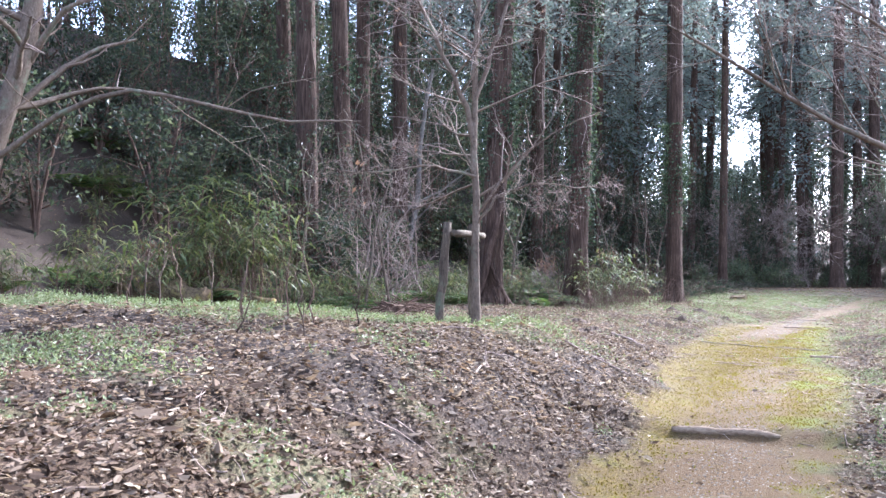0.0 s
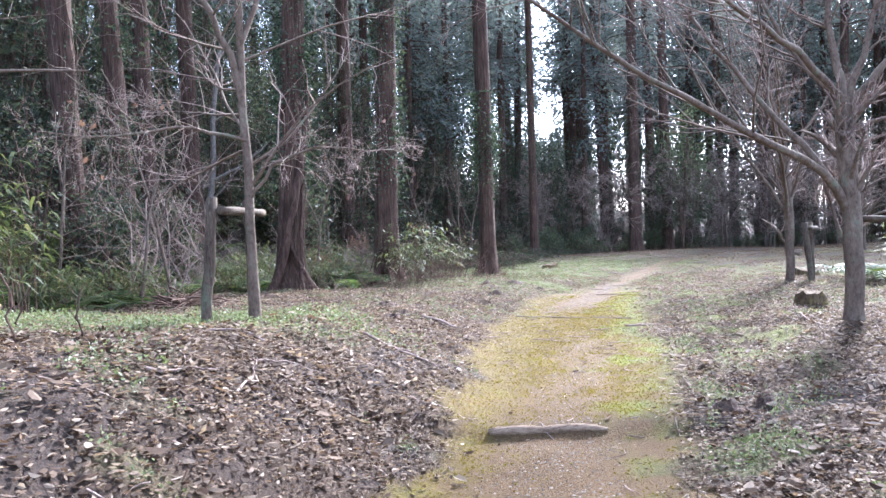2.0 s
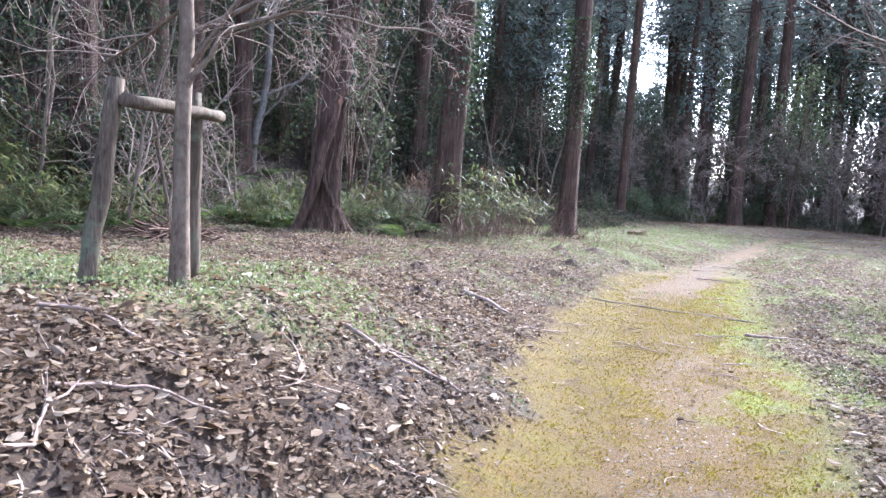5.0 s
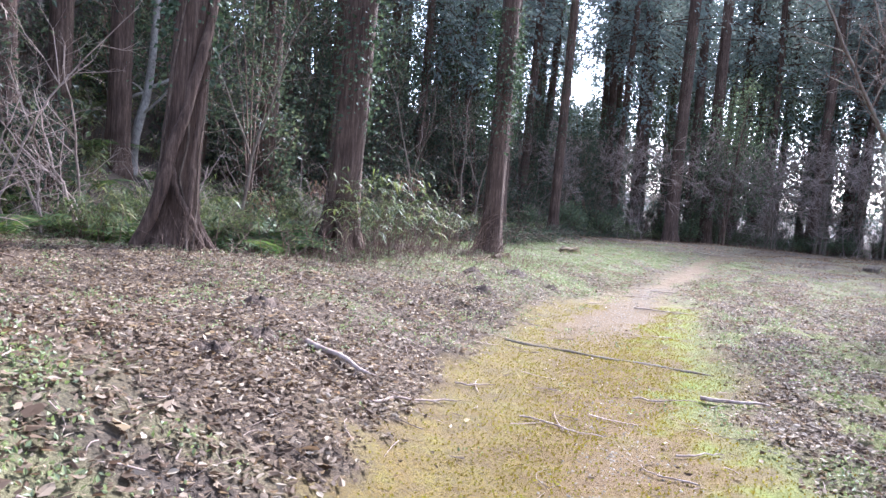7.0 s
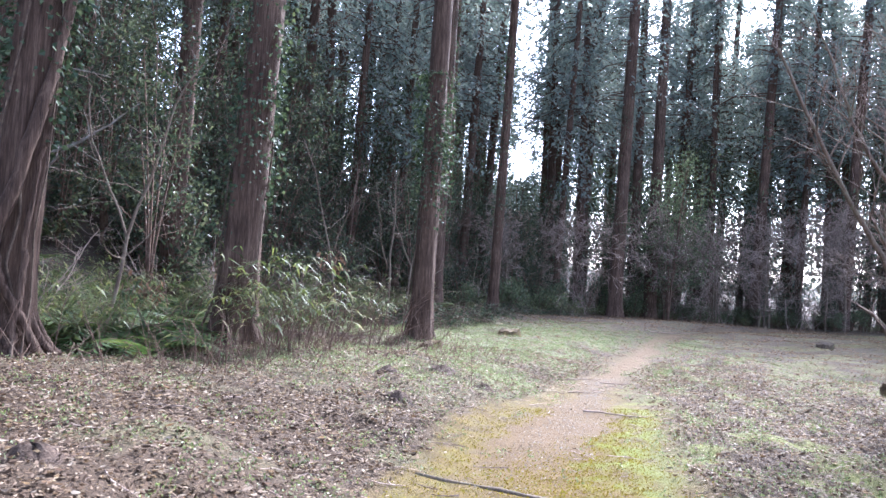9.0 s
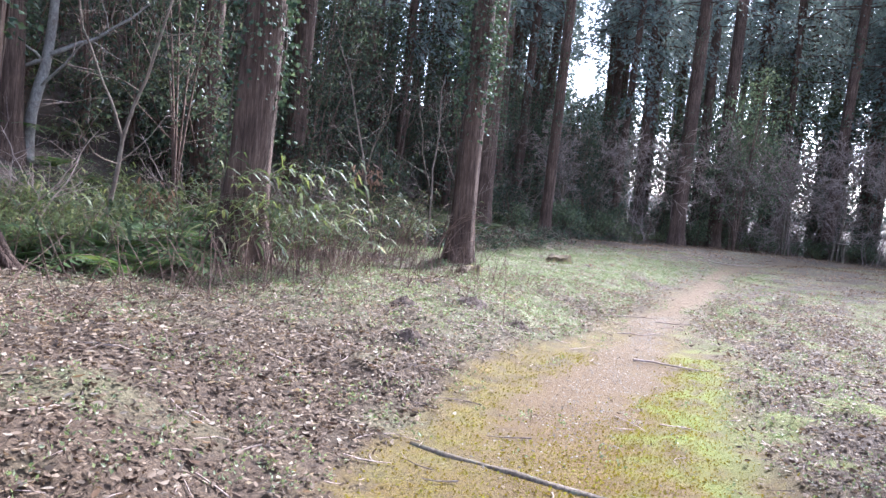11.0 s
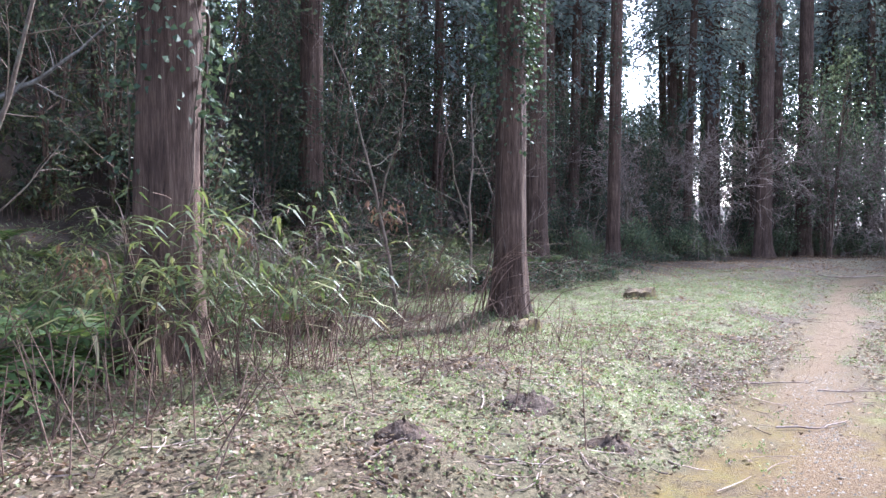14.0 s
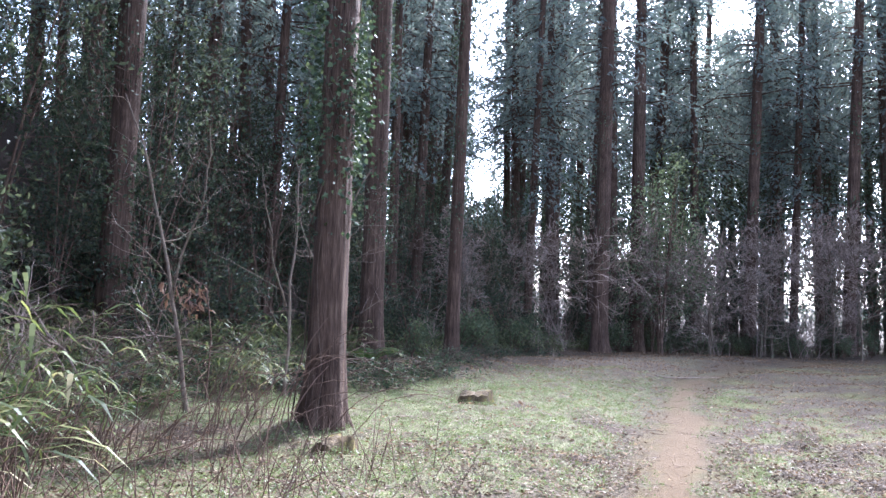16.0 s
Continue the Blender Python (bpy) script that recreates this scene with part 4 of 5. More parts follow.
    for x, y in spots_where(q, 9, (-6, 9, 15, 28), lambda x, y: wood_edge(x, y, 1.5, 4.5) and not in_gap(x, y), 1.2):
        m = at_ground(x, y, 0.02, q.uniform(0, 360)) @ Matrix.Scale(q.uniform(0.6, 0.85), 4)
        copy_thing(bare[2], m).matrix_basis = m
    for x, y in spots_where(q, 46, (-14, 6, 14, 30), lambda x, y: wood_edge(x, y, 2.0, 9.0), 0.5):
        m = at_ground(x, y, 0.02, q.uniform(0, 360)) @ Matrix.Scale(q.uniform(0.9, 1.4), 4)
        copy_thing((ferns + [bushes[2]])[q.integers(0, 4)], m).matrix_basis = m
    for x, y in spots_where(q, 22, (-4.5, 2.6, 14.8, 19), lambda x, y: 4.2 < left_of(x, y) < 6.2, 0.4):
        m = at_ground(x, y, 0.02, q.uniform(0, 360)) @ Matrix.Scale(q.uniform(1.1, 1.5), 4)
        copy_thing(ferns[q.integers(0, 3)], m).matrix_basis = m
    for x, y, k in ((11.0, 12.3, 1.5), (11.6, 12.9, 1.7), (11.4, 13.5, 1.4), (12.2, 12.6, 1.6)):
        m = at_ground(x, y, 0.02, q.uniform(0, 360)) @ Matrix.Scale(k, 4)
        copy_thing(ferns[q.integers(0, 3)], m).matrix_basis = m
    for x, y in spots_where(q, 95, (9, 34, 27, 44), lambda x, y: wood_edge(x, y, 0.1, 3.2), 0.4):
        m = at_ground(x, y, 0.02, q.uniform(0, 360)) @ Matrix.Scale(q.uniform(0.55, 0.95), 4)
        copy_thing((sasa[:2] + [low_green, low_green])[q.integers(0, 4)], m).matrix_basis = m


undergrowth()


# ---- tree supports, logs, stumps, mole hills ----
def round_log(name, a, b, ra, rb, mat, parent=None, sides=14, rough=0.06, seed=0, label=""):
    """A round timber between two points, uneven and with closed ends."""
    r = np.random.default_rng(seed)
    a, b = np.array(a, float), np.array(b, float)
    n = 9
    t = np.linspace(0, 1, n)
    p = a + (b - a) * t[:, None]
    p[1:-1] += r.normal(size=(n - 2, 3)) * ra * 0.08
    q = (ra + (rb - ra) * t) * (1 + r.normal(size=n) * rough)
    q[0] *= 0.93
    q[-1] *= 0.93
    v, f = tubes(p[None], q[None], sides)
    v = v + r.normal(size=v.shape) * ra * rough * 0.4
    v = np.concatenate([v, [p[0]], [p[-1]]])
    j = np.arange(sides)
    caps = np.concatenate([np.stack([np.full(sides, len(v) - 2), (j + 1) % sides, j], 1), np.stack([np.full(sides, len(v) - 1), (n - 1) * sides + j, (n - 1) * sides + (j + 1) % sides], 1)])
    me = mesh(name, v, [f, caps], mat)
    return part(name, me, parent, label) if parent else new(name, me)


def tree_support(x, y, left, right, height, radius, bar, label, seed):
    """Two posts and a cross-bar, as gardeners set beside a young tree. left, right: the feet, from (x, y)."""
    z = float(ground_z(x, y))
    t = thing("tree_support", pose(x, y, z), label, "tree support", "tree supports")
    feet = []
    for i, (dx, dy) in enumerate((left, right)):
        g = float(ground_z(x + dx, y + dy)) - z
        round_log("post", (dx, dy, g - 0.15), (dx * (0.6, 0.95)[i], dy * (0.6, 0.95)[i], height), radius, radius * 0.95, POST, t, seed=seed + i)
        feet.append((dx * (0.6, 0.95)[i], dy * (0.6, 0.95)[i]))
    (ax, ay), (bx, by) = feet
    e = 0.22
    top = height - 0.1
    off = radius * 1.7
    nx, ny = (by - ay), -(bx - ax)
    k = off / math.hypot(nx, ny)
    round_log("crossbar", (ax - (bx - ax) * 0.05 + nx * k, ay - (by - ay) * 0.05 + ny * k, top), (bx + (bx - ax) * e + nx * k, by + (by - ay) * e + ny * k, top - 0.02), bar, bar * 0.95, POST, t, seed=seed + 5)
    return t


tree_support(0.2, 7.75, (-0.26, -0.36), (0.11, 0.38), 1.02, 0.044, 0.036, "weathered wooden tree support of two posts and a crossbar", 3)
tree_support(6.66, 8.12, (0.2, 0.36), (0.28, -0.36), 1.2, 0.045, 0.036, "dark wooden tree support beside the broad tree", 13)
tree_support(10.35, 13.9, (0.1, -0.35), (0.45, 0.1), 1.1, 0.055, 0.045, "low dark wooden tree support", 23)
tree_support(27.6, 38.0, (-0.3, 0), (0.33, 0), 0.95, 0.06, 0.04, "small dark wooden support at the wood's edge", 33)


def step_log(a, b, radius, label, seed, mat):
    """A log bedded in the path, following the ground."""
    r = np.random.default_rng(seed)
    t = np.linspace(0, 1, 13)
    x, y = a[0] + (b[0] - a[0]) * t, a[1] + (b[1] - a[1]) * t + r.normal(size=13) * radius * 0.2
    z0 = float(ground_z(a[0], a[1]))
    p = np.stack([x - a[0], y - a[1], np.maximum(ground_z(x, y), ground_z(x, y + 0.16)) - z0 - radius * 0.5 + r.normal(size=13) * radius * 0.12], 1)
    p[1:-1] = (p[:-2] + 2 * p[1:-1] + p[2:]) / 4
    q = radius * np.linspace(1, 0.8, 13) * (1 + r.normal(size=13) * 0.1)
    q[0], q[-1] = q[0] * 0.6, q[-1] * 0.5
    v, f = tubes(p[None], q[None], 12)
    v = v + r.normal(size=v.shape) * radius * 0.06
    j = np.arange(12)
    v = np.concatenate([v, p[:1], p[-1:]])
    caps = np.concatenate([np.stack([np.full(12, len(v) - 2), (j + 1) % 12, j], 1), np.stack([np.full(12, len(v) - 1), 144 + j, 144 + (j + 1) % 12], 1)])
    ob = new("step_log", mesh("step_log", v, [f, caps], mat))
    ob.matrix_basis = Matrix.Translation((a[0], a[1], z0))
    return tagged(ob, label, "log", "step logs")


step_log((1.84, 6.14), (2.62, 5.945), 0.036, "weathered log laid across the path as a step", 1, LOG)
step_log((3.96, 11.74), (5.3, 10.64), 0.028, "thin dark log laid across the mossy path", 2, POST)


def stump(x, y, radius, height, label, seed, name="tree_stump", mat=None, worn=1.0):
    mat = mat or MOSSY
    r = np.random.default_rng(seed)
    t = thing(name, at_ground(x, y), label, "stump")
    v, f, _ = cedar_trunk(r, radius, height + 0.25, (0, 0), 1.35, 6, 0.12, 22, 0.92, 10)
    top = v[-22:]
    j = np.arange(22) * 2 * np.pi / 22
    top[:, 2] += worn * height * 0.3 * np.cos(j + r.uniform(0, 6.28)) + worn * height * 0.18 * np.cos(3 * j + r.uniform(0, 6.28)) + r.normal(size=22) * 0.02
    v[-22:] = top
    part("bark", mesh("bark", v, f, mat), t)
    c = top.mean(0) + np.array([0, 0, 0.3 * height * worn])
    inner = c + (top - c) * 0.72
    inner[:, 2] += r.normal(size=22) * 0.012
    w = np.concatenate([top - np.array([0, 0, 0.004]), inner, [c]])
    j = np.arange(22)
    jn = (j + 1) % 22
    part("cut_face", mesh("cut_face", w, [np.stack([j, jn, jn + 22, j + 22], 1), np.stack([j + 22, jn + 22, np.full(22, 44)], 1)], mat), t, "mossy rotten cut face")
    return t


stump(8.46, 21.95, 0.2, 0.15, "low rotten tree stump in the green weeds", 1, worn=0.6)
stump(5.92, 18.7, 0.15, 0.09, "low mossy stump at a cedar's foot", 2)
stump(7.32, 9.75, 0.165, 0.17, "cut tree stump with a mossy top", 3, worn=0.25)
stump(17.4, 22.9, 0.17, 0.14, "old tree stump in the leaf litter", 4, mat=STUMP)
stump(11.6, 15.2, 0.22, 0.16, "low mossy old tree stump", 5)


def mole_hill(x, y, radius, height, seed):
    r = np.random.default_rng(seed)
    n, rings = 20, 7
    vs = []
    for i in range(rings):
        f = i / (rings - 1)
        a = np.arange(n) * 2 * np.pi / n
        rad = radius * (1.0 - f) * (1 + r.normal(size=n) * 0.12)
        px, py = x + rad * np.cos(a), y + rad * np.sin(a) * 0.7
        pz = ground_z(px, py) - 0.02 + (0.02 + height) * math.sin(f * math.pi / 2) + r.normal(size=n) * 0.014
        vs.append(np.stack([px - x, py - y, pz], 1))
    z = float(ground_z(x, y))
    v = np.concatenate(vs) - np.array([0, 0, z])
    i, j = np.meshgrid(np.arange(rings - 1), np.arange(n), indexing="ij")
    f = np.stack([i * n + j, i * n + (j + 1) % n, (i + 1) * n + (j + 1) % n, (i + 1) * n + j], -1).reshape(-1, 4)
    ob = new("mole_hill", mesh("mole_hill", v, f, DARKSOIL))
    ob.matrix_basis = pose(x, y, z)
    return tagged(ob, "small heap of dark crumbly earth in the leaves", "mole hill", "mole hills")


for i, (mx, my, mr, mh) in enumerate(((4.3, 14.3, 0.17, 0.07), (5.08, 15.1, 0.2, 0.08), (5.4, 14.6, 0.16, 0.05), (1.73, 9.2, 0.16, 0.05), (1.95, 9.8, 0.15, 0.05),
                                      (3.55, 5.95, 0.15, 0.07), (3.9, 6.0, 0.13, 0.06), (4.2, 13.4, 0.15, 0.05), (1.9, 10.75, 0.2, 0.04))):
    mole_hill(mx, my, mr, mh, i)


# ---- what lies and grows on the ground ----
def litter(name, count, box, size, seed, keep, label, mat=None):
    """Curled dead leaves lying about."""
    r = np.random.default_rng(seed)
    x, y = r.uniform(box[0], box[1], count), r.uniform(box[2], box[3], count)
    edge = np.minimum.reduce([x - box[0], box[1] - x, y - box[2], box[3] - y])
    ok = r.random(count) < keep(x, y) * smooth_step(-0.3, 1.6, edge)
    x, y = x[ok], y[ok]
    k = len(x)
    a, pitch, roll = r.uniform(0, 6.28, k), r.normal(size=k) * 0.22, r.normal(size=k) * 0.35
    d = np.stack([np.cos(a) * np.cos(pitch), np.sin(a) * np.cos(pitch), np.sin(pitch)], 1)
    s0 = np.stack([-np.sin(a), np.cos(a), 0 * a], 1)
    up0 = np.cross(d, s0)
    s = s0 * np.cos(roll)[:, None] + up0 * np.sin(roll)[:, None]
    up = np.cross(d, s)
    ln = (size * r.uniform(0.55, 1.35, k))[:, None]
    w = ln * r.uniform(0.16, 0.30, (k, 1))
    fold = r.uniform(-0.2, 0.7, (k, 1)) * w
    curl = r.uniform(-0.1, 0.3, (k, 1)) * ln
    c = np.stack([x, y, ground_z(x, y) + 0.008 + 0.02 * r.random(k)], 1)
    b, t = c - d * ln * 0.5 + up * curl, c + d * ln * 0.5 + up * curl
    v = np.stack([b, c - d * ln * 0.18 + s * w + up * fold, c + d * ln * 0.22 + s * w * 0.9 + up * fold, t, c + d * ln * 0.22 - s * w * 0.9 + up * fold, c - d * ln * 0.18 - s * w + up * fold], 1)
    q = np.arange(k)[:, None] * 6
    me = mesh(name, v.reshape(-1, 3), np.concatenate([q + np.array([[0, 1, 2, 3]]), q + np.array([[0, 3, 4, 5]])]), mat or LITTER, False)
    tagged(new(name, me), label, "leaves", kind="stuff")


def litter_share(x, y):
    k = floor_masks(x, y)
    share = (1 - 0.98 * np.clip(k["moss"] * 1.35, 0, 1) * (1 - 0.12 * k["soil"])) * (1 - 0.9 * k["soil"]) * (1 - 0.7 * k["green"]) * (1 - 0.25 * k["dark"])
    trodden = 1 - 0.9 * smooth_step(0.15, -0.25, np.abs((x - path_x(y)) * 0.885) - path_half(y))
    return share * trodden * (0.45 + 0.75 * value_noise(x, y, 1.7, 11))


litter("leaf_litter", 230000, (-4, 8.5, 1.0, 10.5), 0.037, 1, litter_share, "brown and grey dead leaves heaped on the bank")
litter("leaf_litter", 195000, (-3, 12.5, 8.7, 20), 0.036, 2, litter_share, "brown and grey dead leaves on the woodland floor")
litter("leaf_litter", 9000, (-4, 8, 1.5, 9), 0.08, 5, litter_share, "large curled dead leaves lying on the bank")
litter("leaf_litter", 74000, (-12, 26, -6, 33), 0.048, 3, lambda x, y: litter_share(x, y) * np.where((x > -3) & (x < 11) & (y > 2) & (y < 18), 0.1, 1.0), "dead leaves strewn under the trees", RUSSET)


def weeds(name, count, box, seed, share, label, height=0.05, size=0.016, per=7):
    r = np.random.default_rng(seed)
    x, y = r.uniform(box[0], box[1], count), r.uniform(box[2], box[3], count)
    ok = r.random(count) < share(x, y)
    x, y = x[ok], y[ok]
    k = len(x)
    z = ground_z(x, y)
    px = np.repeat(x, per) + r.normal(size=k * per) * 0.028
    py = np.repeat(y, per) + r.normal(size=k * per) * 0.028
    pz = np.repeat(z, per) + r.random(k * per) * np.repeat(height * r.uniform(0.4, 1.3, k), per)
    p = np.stack([px, py, pz], 1)
    me = mesh(name, *leaves(r, p, size, -0.5, 0.6), WEED, False)
    tagged(new(name, me), label, "weeds", kind="stuff")


def green_share(x, y):
    g = floor_masks(x, y)["green"]
    return np.clip(g * 1.2 - 0.1, 0, 1)


weeds("chickweed", 26000, (-4, 5, 1.5, 10), 1, green_share, "pale green chickweed growing in low mats", 0.07, 0.022)
def meadow_share(x, y):
    """Dense in the green, here and there among the dead leaves."""
    k = floor_masks(x, y)
    return np.maximum(green_share(x, y), 0.38 * smooth_step(0.35, 0.75, value_noise(x, y, 2.6, 51)) * (1 - k["moss"]) * (1 - k["soil"]) * smooth_step(8.6, 10.5, y))


weeds("chickweed", 76000, (-1, 14, 8.6, 27), 2, meadow_share, "pale green weeds carpeting the clearing", 0.05, 0.020)


def fallen_twigs(count, seed):
    r = np.random.default_rng(seed)
    x, y = r.uniform(-2.5, 11, count), r.uniform(2, 21, count)
    ok = r.random(count) < 1 - 0.93 * np.maximum(floor_masks(x, y)["moss"], floor_masks(x, y)["soil"])
    x, y = x[ok], y[ok]
    count = len(x)
    a, ln = r.uniform(0, 6.28, count), 0.06 + 0.3 * r.random(count) ** 2
    t = np.linspace(-0.5, 0.5, 4)[None]
    bend = r.normal(size=(count, 1)) * 0.15
    px = x[:, None] + np.cos(a)[:, None] * ln[:, None] * t - np.sin(a)[:, None] * ln[:, None] * bend * (0.25 - t ** 2) * 4
    py = y[:, None] + np.sin(a)[:, None] * ln[:, None] * t + np.cos(a)[:, None] * ln[:, None] * bend * (0.25 - t ** 2) * 4
    p = np.stack([px, py, ground_z(px, py) + 0.012], -1)
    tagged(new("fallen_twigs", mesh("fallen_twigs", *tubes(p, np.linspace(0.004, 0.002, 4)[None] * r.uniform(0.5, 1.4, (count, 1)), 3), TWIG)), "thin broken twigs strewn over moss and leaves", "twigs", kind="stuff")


fallen_twigs(5000, 3)


def fallen_stick(x, y, turn, length, radius, seed):
    r = np.random.default_rng(seed)
    t = np.linspace(-0.5, 0.5, 9)
    a = radians(turn)
    off = np.cumsum(r.normal(size=9)) * 0.02
    px, py = np.cos(a) * length * t - np.sin(a) * off, np.sin(a) * length * t + np.cos(a) * off
    z0 = float(ground_z(x, y))
    pz = ground_z(x + px, y + py) - z0 + radius + 0.01
    p = np.stack([px, py, pz], 1)[None]
    q = np.linspace(radius, radius * 0.45, 9)[None]
    p2, q2 = sprout(r, p, q, 3, (0.15, 0.35), 40, 0.05, start=0.4, n=4)
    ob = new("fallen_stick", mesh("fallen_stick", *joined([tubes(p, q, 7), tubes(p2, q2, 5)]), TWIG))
    ob.matrix_basis = pose(x, y, z0)
    tagged(ob, "dead branch lying on the leaves", "stick", "fallen sticks")


for i, (sx, sy, sa, sl, sr) in enumerate(((1.5, 7.45, -6, 0.62, 0.013), (1.62, 7.5, -14, 0.5, 0.009), (0.3, 5.85, 80, 0.7, 0.008), (-0.05, 5.5, 60, 0.45, 0.009), (2.78, 9.57, 40, 0.72, 0.010), (2.38, 9.85, -28, 0.4, 0.022),
                                          (4.5, 9.9, -25, 0.4, 0.006), (3.6, 9.4, -40, 0.5, 0.006), (6.4, 9.0, 72, 1.8, 0.011), (3.3, 10.2, 15, 0.3, 0.006), (5.0, 9.9, -20, 0.45, 0.016), (6.4, 13.6, -35, 0.6, 0.010), (2.9, 12.6, 30, 0.4, 0.007),
                                          (7.45, 16.5, -25, 0.5, 0.008), (6.9, 15.2, 10, 0.5, 0.007), (4.2, 9.0, 10, 0.3, 0.006), (3.9, 8.7, 110, 0.3, 0.005), (14.6, 25.6, 5, 1.6, 0.016), (7.85, 16.1, -15, 0.55, 0.007), (0.3, 6.6, -10, 0.55, 0.009), (0.55, 6.2, 30, 0.6, 0.008), (0.95, 7.0, -60, 0.4, 0.008))):
    fallen_stick(sx, sy, sa, sl, sr, i)


def dry_stems(count, seed):
    """Thin reddish stems that stand in the clearing."""
    r = np.random.default_rng(seed)
    u = r.random(count)
    x = 1.2 + 4.6 * u + r.normal(size=count) * 0.5
    y = 13.2 + 4.6 * u + r.normal(size=count) * 0.6
    h = 0.08 + 0.5 * r.random(count) ** 1.5
    dx, dy = r.normal(size=(2, count)) * 0.18
    x, y = x + 0.5 * (value_noise(x, y, 2.0, 31) - 0.5), y + 0.5 * (value_noise(x, y, 2.0, 32) - 0.5)
    t = np.linspace(0, 1, 4)[None]
    p = np.stack([x[:, None] + dx[:, None] * t, y[:, None] + dy[:, None] * t, ground_z(x, y)[:, None] + h[:, None] * t - 0.02], -1)
    tagged(new("dry_stems", mesh("dry_stems", *tubes(p, np.linspace(0.004, 0.002, 4)[None] * np.ones((count, 1)), 4), STEM)), "thin reddish dry stems standing in the weeds", "stems", kind="stuff")


dry_stems(460, 5)


def arching_canes(count, seed):
    """Long dry canes that lean out of the undergrowth."""
    r = np.random.default_rng(seed)
    u = r.random(count)
    x, y = 2.0 + 3.6 * u + r.normal(size=count) * 0.35, 15.9 + 3.9 * u + r.normal(size=count) * 0.4
    a = r.normal(size=count) * 0.8 - 0.4
    ln, h = r.uniform(0.5, 1.5, count), r.uniform(0.5, 1.5, count)
    t = np.linspace(0, 1, 9)[None]
    sway = np.cumsum(r.normal(size=(3, count, 9)) * 0.025, -1)
    p = np.stack([x[:, None] + (np.cos(a) * ln)[:, None] * t ** 1.4 + sway[0], y[:, None] + (np.sin(a) * ln)[:, None] * t ** 1.4 + sway[1],
                  ground_z(x, y)[:, None] - 0.03 + h[:, None] * (1.5 * t - 0.75 * t ** 2.4) + sway[2] * t], -1)
    tagged(new("dry_canes", mesh("dry_canes", *tubes(p, np.linspace(0.0055, 0.002, 9)[None] * r.uniform(0.6, 1.2, (count, 1)), 4), STEM)), "long dry canes arching out of the undergrowth", "stems", kind="stuff")


arching_canes(130, 15)


def litter_crumbs(count, seed):
    """Broken bits of leaf between the whole ones."""
    r = np.random.default_rng(seed)
    x, y = r.uniform(-3, 10.5, count), r.uniform(2.2, 19, count)
    ok = r.random(count) < np.clip(litter_share(x, y) + 0.1 * (1 - np.clip(1.6 * floor_masks(x, y)["moss"], 0, 0.95)), 0, 1)
    p = np.stack([x[ok], y[ok], ground_z(x[ok], y[ok]) + 0.006 + 0.012 * r.random(ok.sum())], 1)
    flat = r.normal(size=p.shape) * np.array([1, 1, 0.25])
    tagged(new("leaf_crumbs", mesh("leaf_crumbs", *leaves(r, p, 0.027, -0.1, 0.42, flat, 0.3), LITTER, False)), "small broken bits of dead leaf on the soil", "leaves", kind="stuff")


litter_crumbs(110000, 9)


def brush_pile(x, y, width, height, count, seed, mat, label):
    """A low heap of dead sticks and stalks."""
    r = np.random.default_rng(seed)
    c = r.normal(size=(count, 2)) * width * 0.4
    z = ground_z(x + c[:, 0], y + c[:, 1]) + height * r.random(count) * np.exp(-(c ** 2).sum(1) / width ** 2)
    a, ln = r.uniform(0, 6.28, count), r.uniform(0.25, 1.0, count)
    t = np.linspace(-0.5, 0.5, 5)[None]
    bow = r.normal(size=(count, 1)) * 0.2
    tilt = r.normal(size=(count, 1)) * 0.35
    z0 = float(ground_z(x, y))
    p = np.stack([c[:, :1] + np.cos(a)[:, None] * ln[:, None] * t, c[:, 1:] + np.sin(a)[:, None] * ln[:, None] * t,
                  np.maximum(z[:, None] + tilt * ln[:, None] * t + bow * ln[:, None] * (0.25 - t ** 2), z[:, None] - 0.1) - z0 + 0.02], -1)
    ob = new("brush_pile", mesh("brush_pile", *tubes(p, np.linspace(0.009, 0.003, 5)[None] * r.uniform(0.5, 1.6, (count, 1)), 4), mat))
    ob.matrix_basis = pose(x, y, z0)
    tagged(ob, label, "brush pile", "brush piles", "stuff")


for i, (bx, by, bw, bh) in enumerate(((-3.6, 9.3, 0.6, 0.3), (-0.66, 11.9, 0.3, 0.1))):
    brush_pile(bx, by, bw, bh, 120, 90 + i, STEM, "heap of brown withered stalks and fern")
twiglet = [([(0, 0, -0.05), (-0.03, 0, 0.3), (-0.12, 0.02, 0.6), (-0.16, 0.02, 0.95)], 0.008, 0.003)]
for i, (bx, by, turn) in enumerate(((-2.42, 7.1, 0), (-1.3, 6.35, 120), (-1.75, 6.6, 240), (-1.05, 6.2, 60), (-2.9, 7.0, 190))):
    bare_tree("sapling", at_ground(bx, by, 0, turn), "thin dark leafless seedling among the weeds", twiglet, STEM, [dict(TWIGGY[0], count=6, n=4), dict(TWIGGY[1], count=2, n=3)], 110 + i, "seedlings", 5)


def moss_tufts(count, seed):
    """Tiny shoots that roughen the moss of the path."""
    r = np.random.default_rng(seed)
    y = 2.6 + 11.4 * r.random(count)
    x = path_x(y) + r.normal(size=count) * 0.62 + 0.1
    ok = r.random(count) < floor_masks(x, y)["moss"] * (1 - floor_masks(x, y)["soil"]) * 1.1 - 0.1
    p = np.stack([x[ok], y[ok], ground_z(x[ok], y[ok])], 1)
    up = np.tile(np.array([0, 0, 0.9]), (len(p), 1))
    tagged(new("moss_tufts", mesh("moss_tufts", *leaves(r, p, 0.012, 0.0, 0.9, up, 0.9), MOSS, False)), "short yellow-green moss shoots on the path", "moss", kind="stuff")


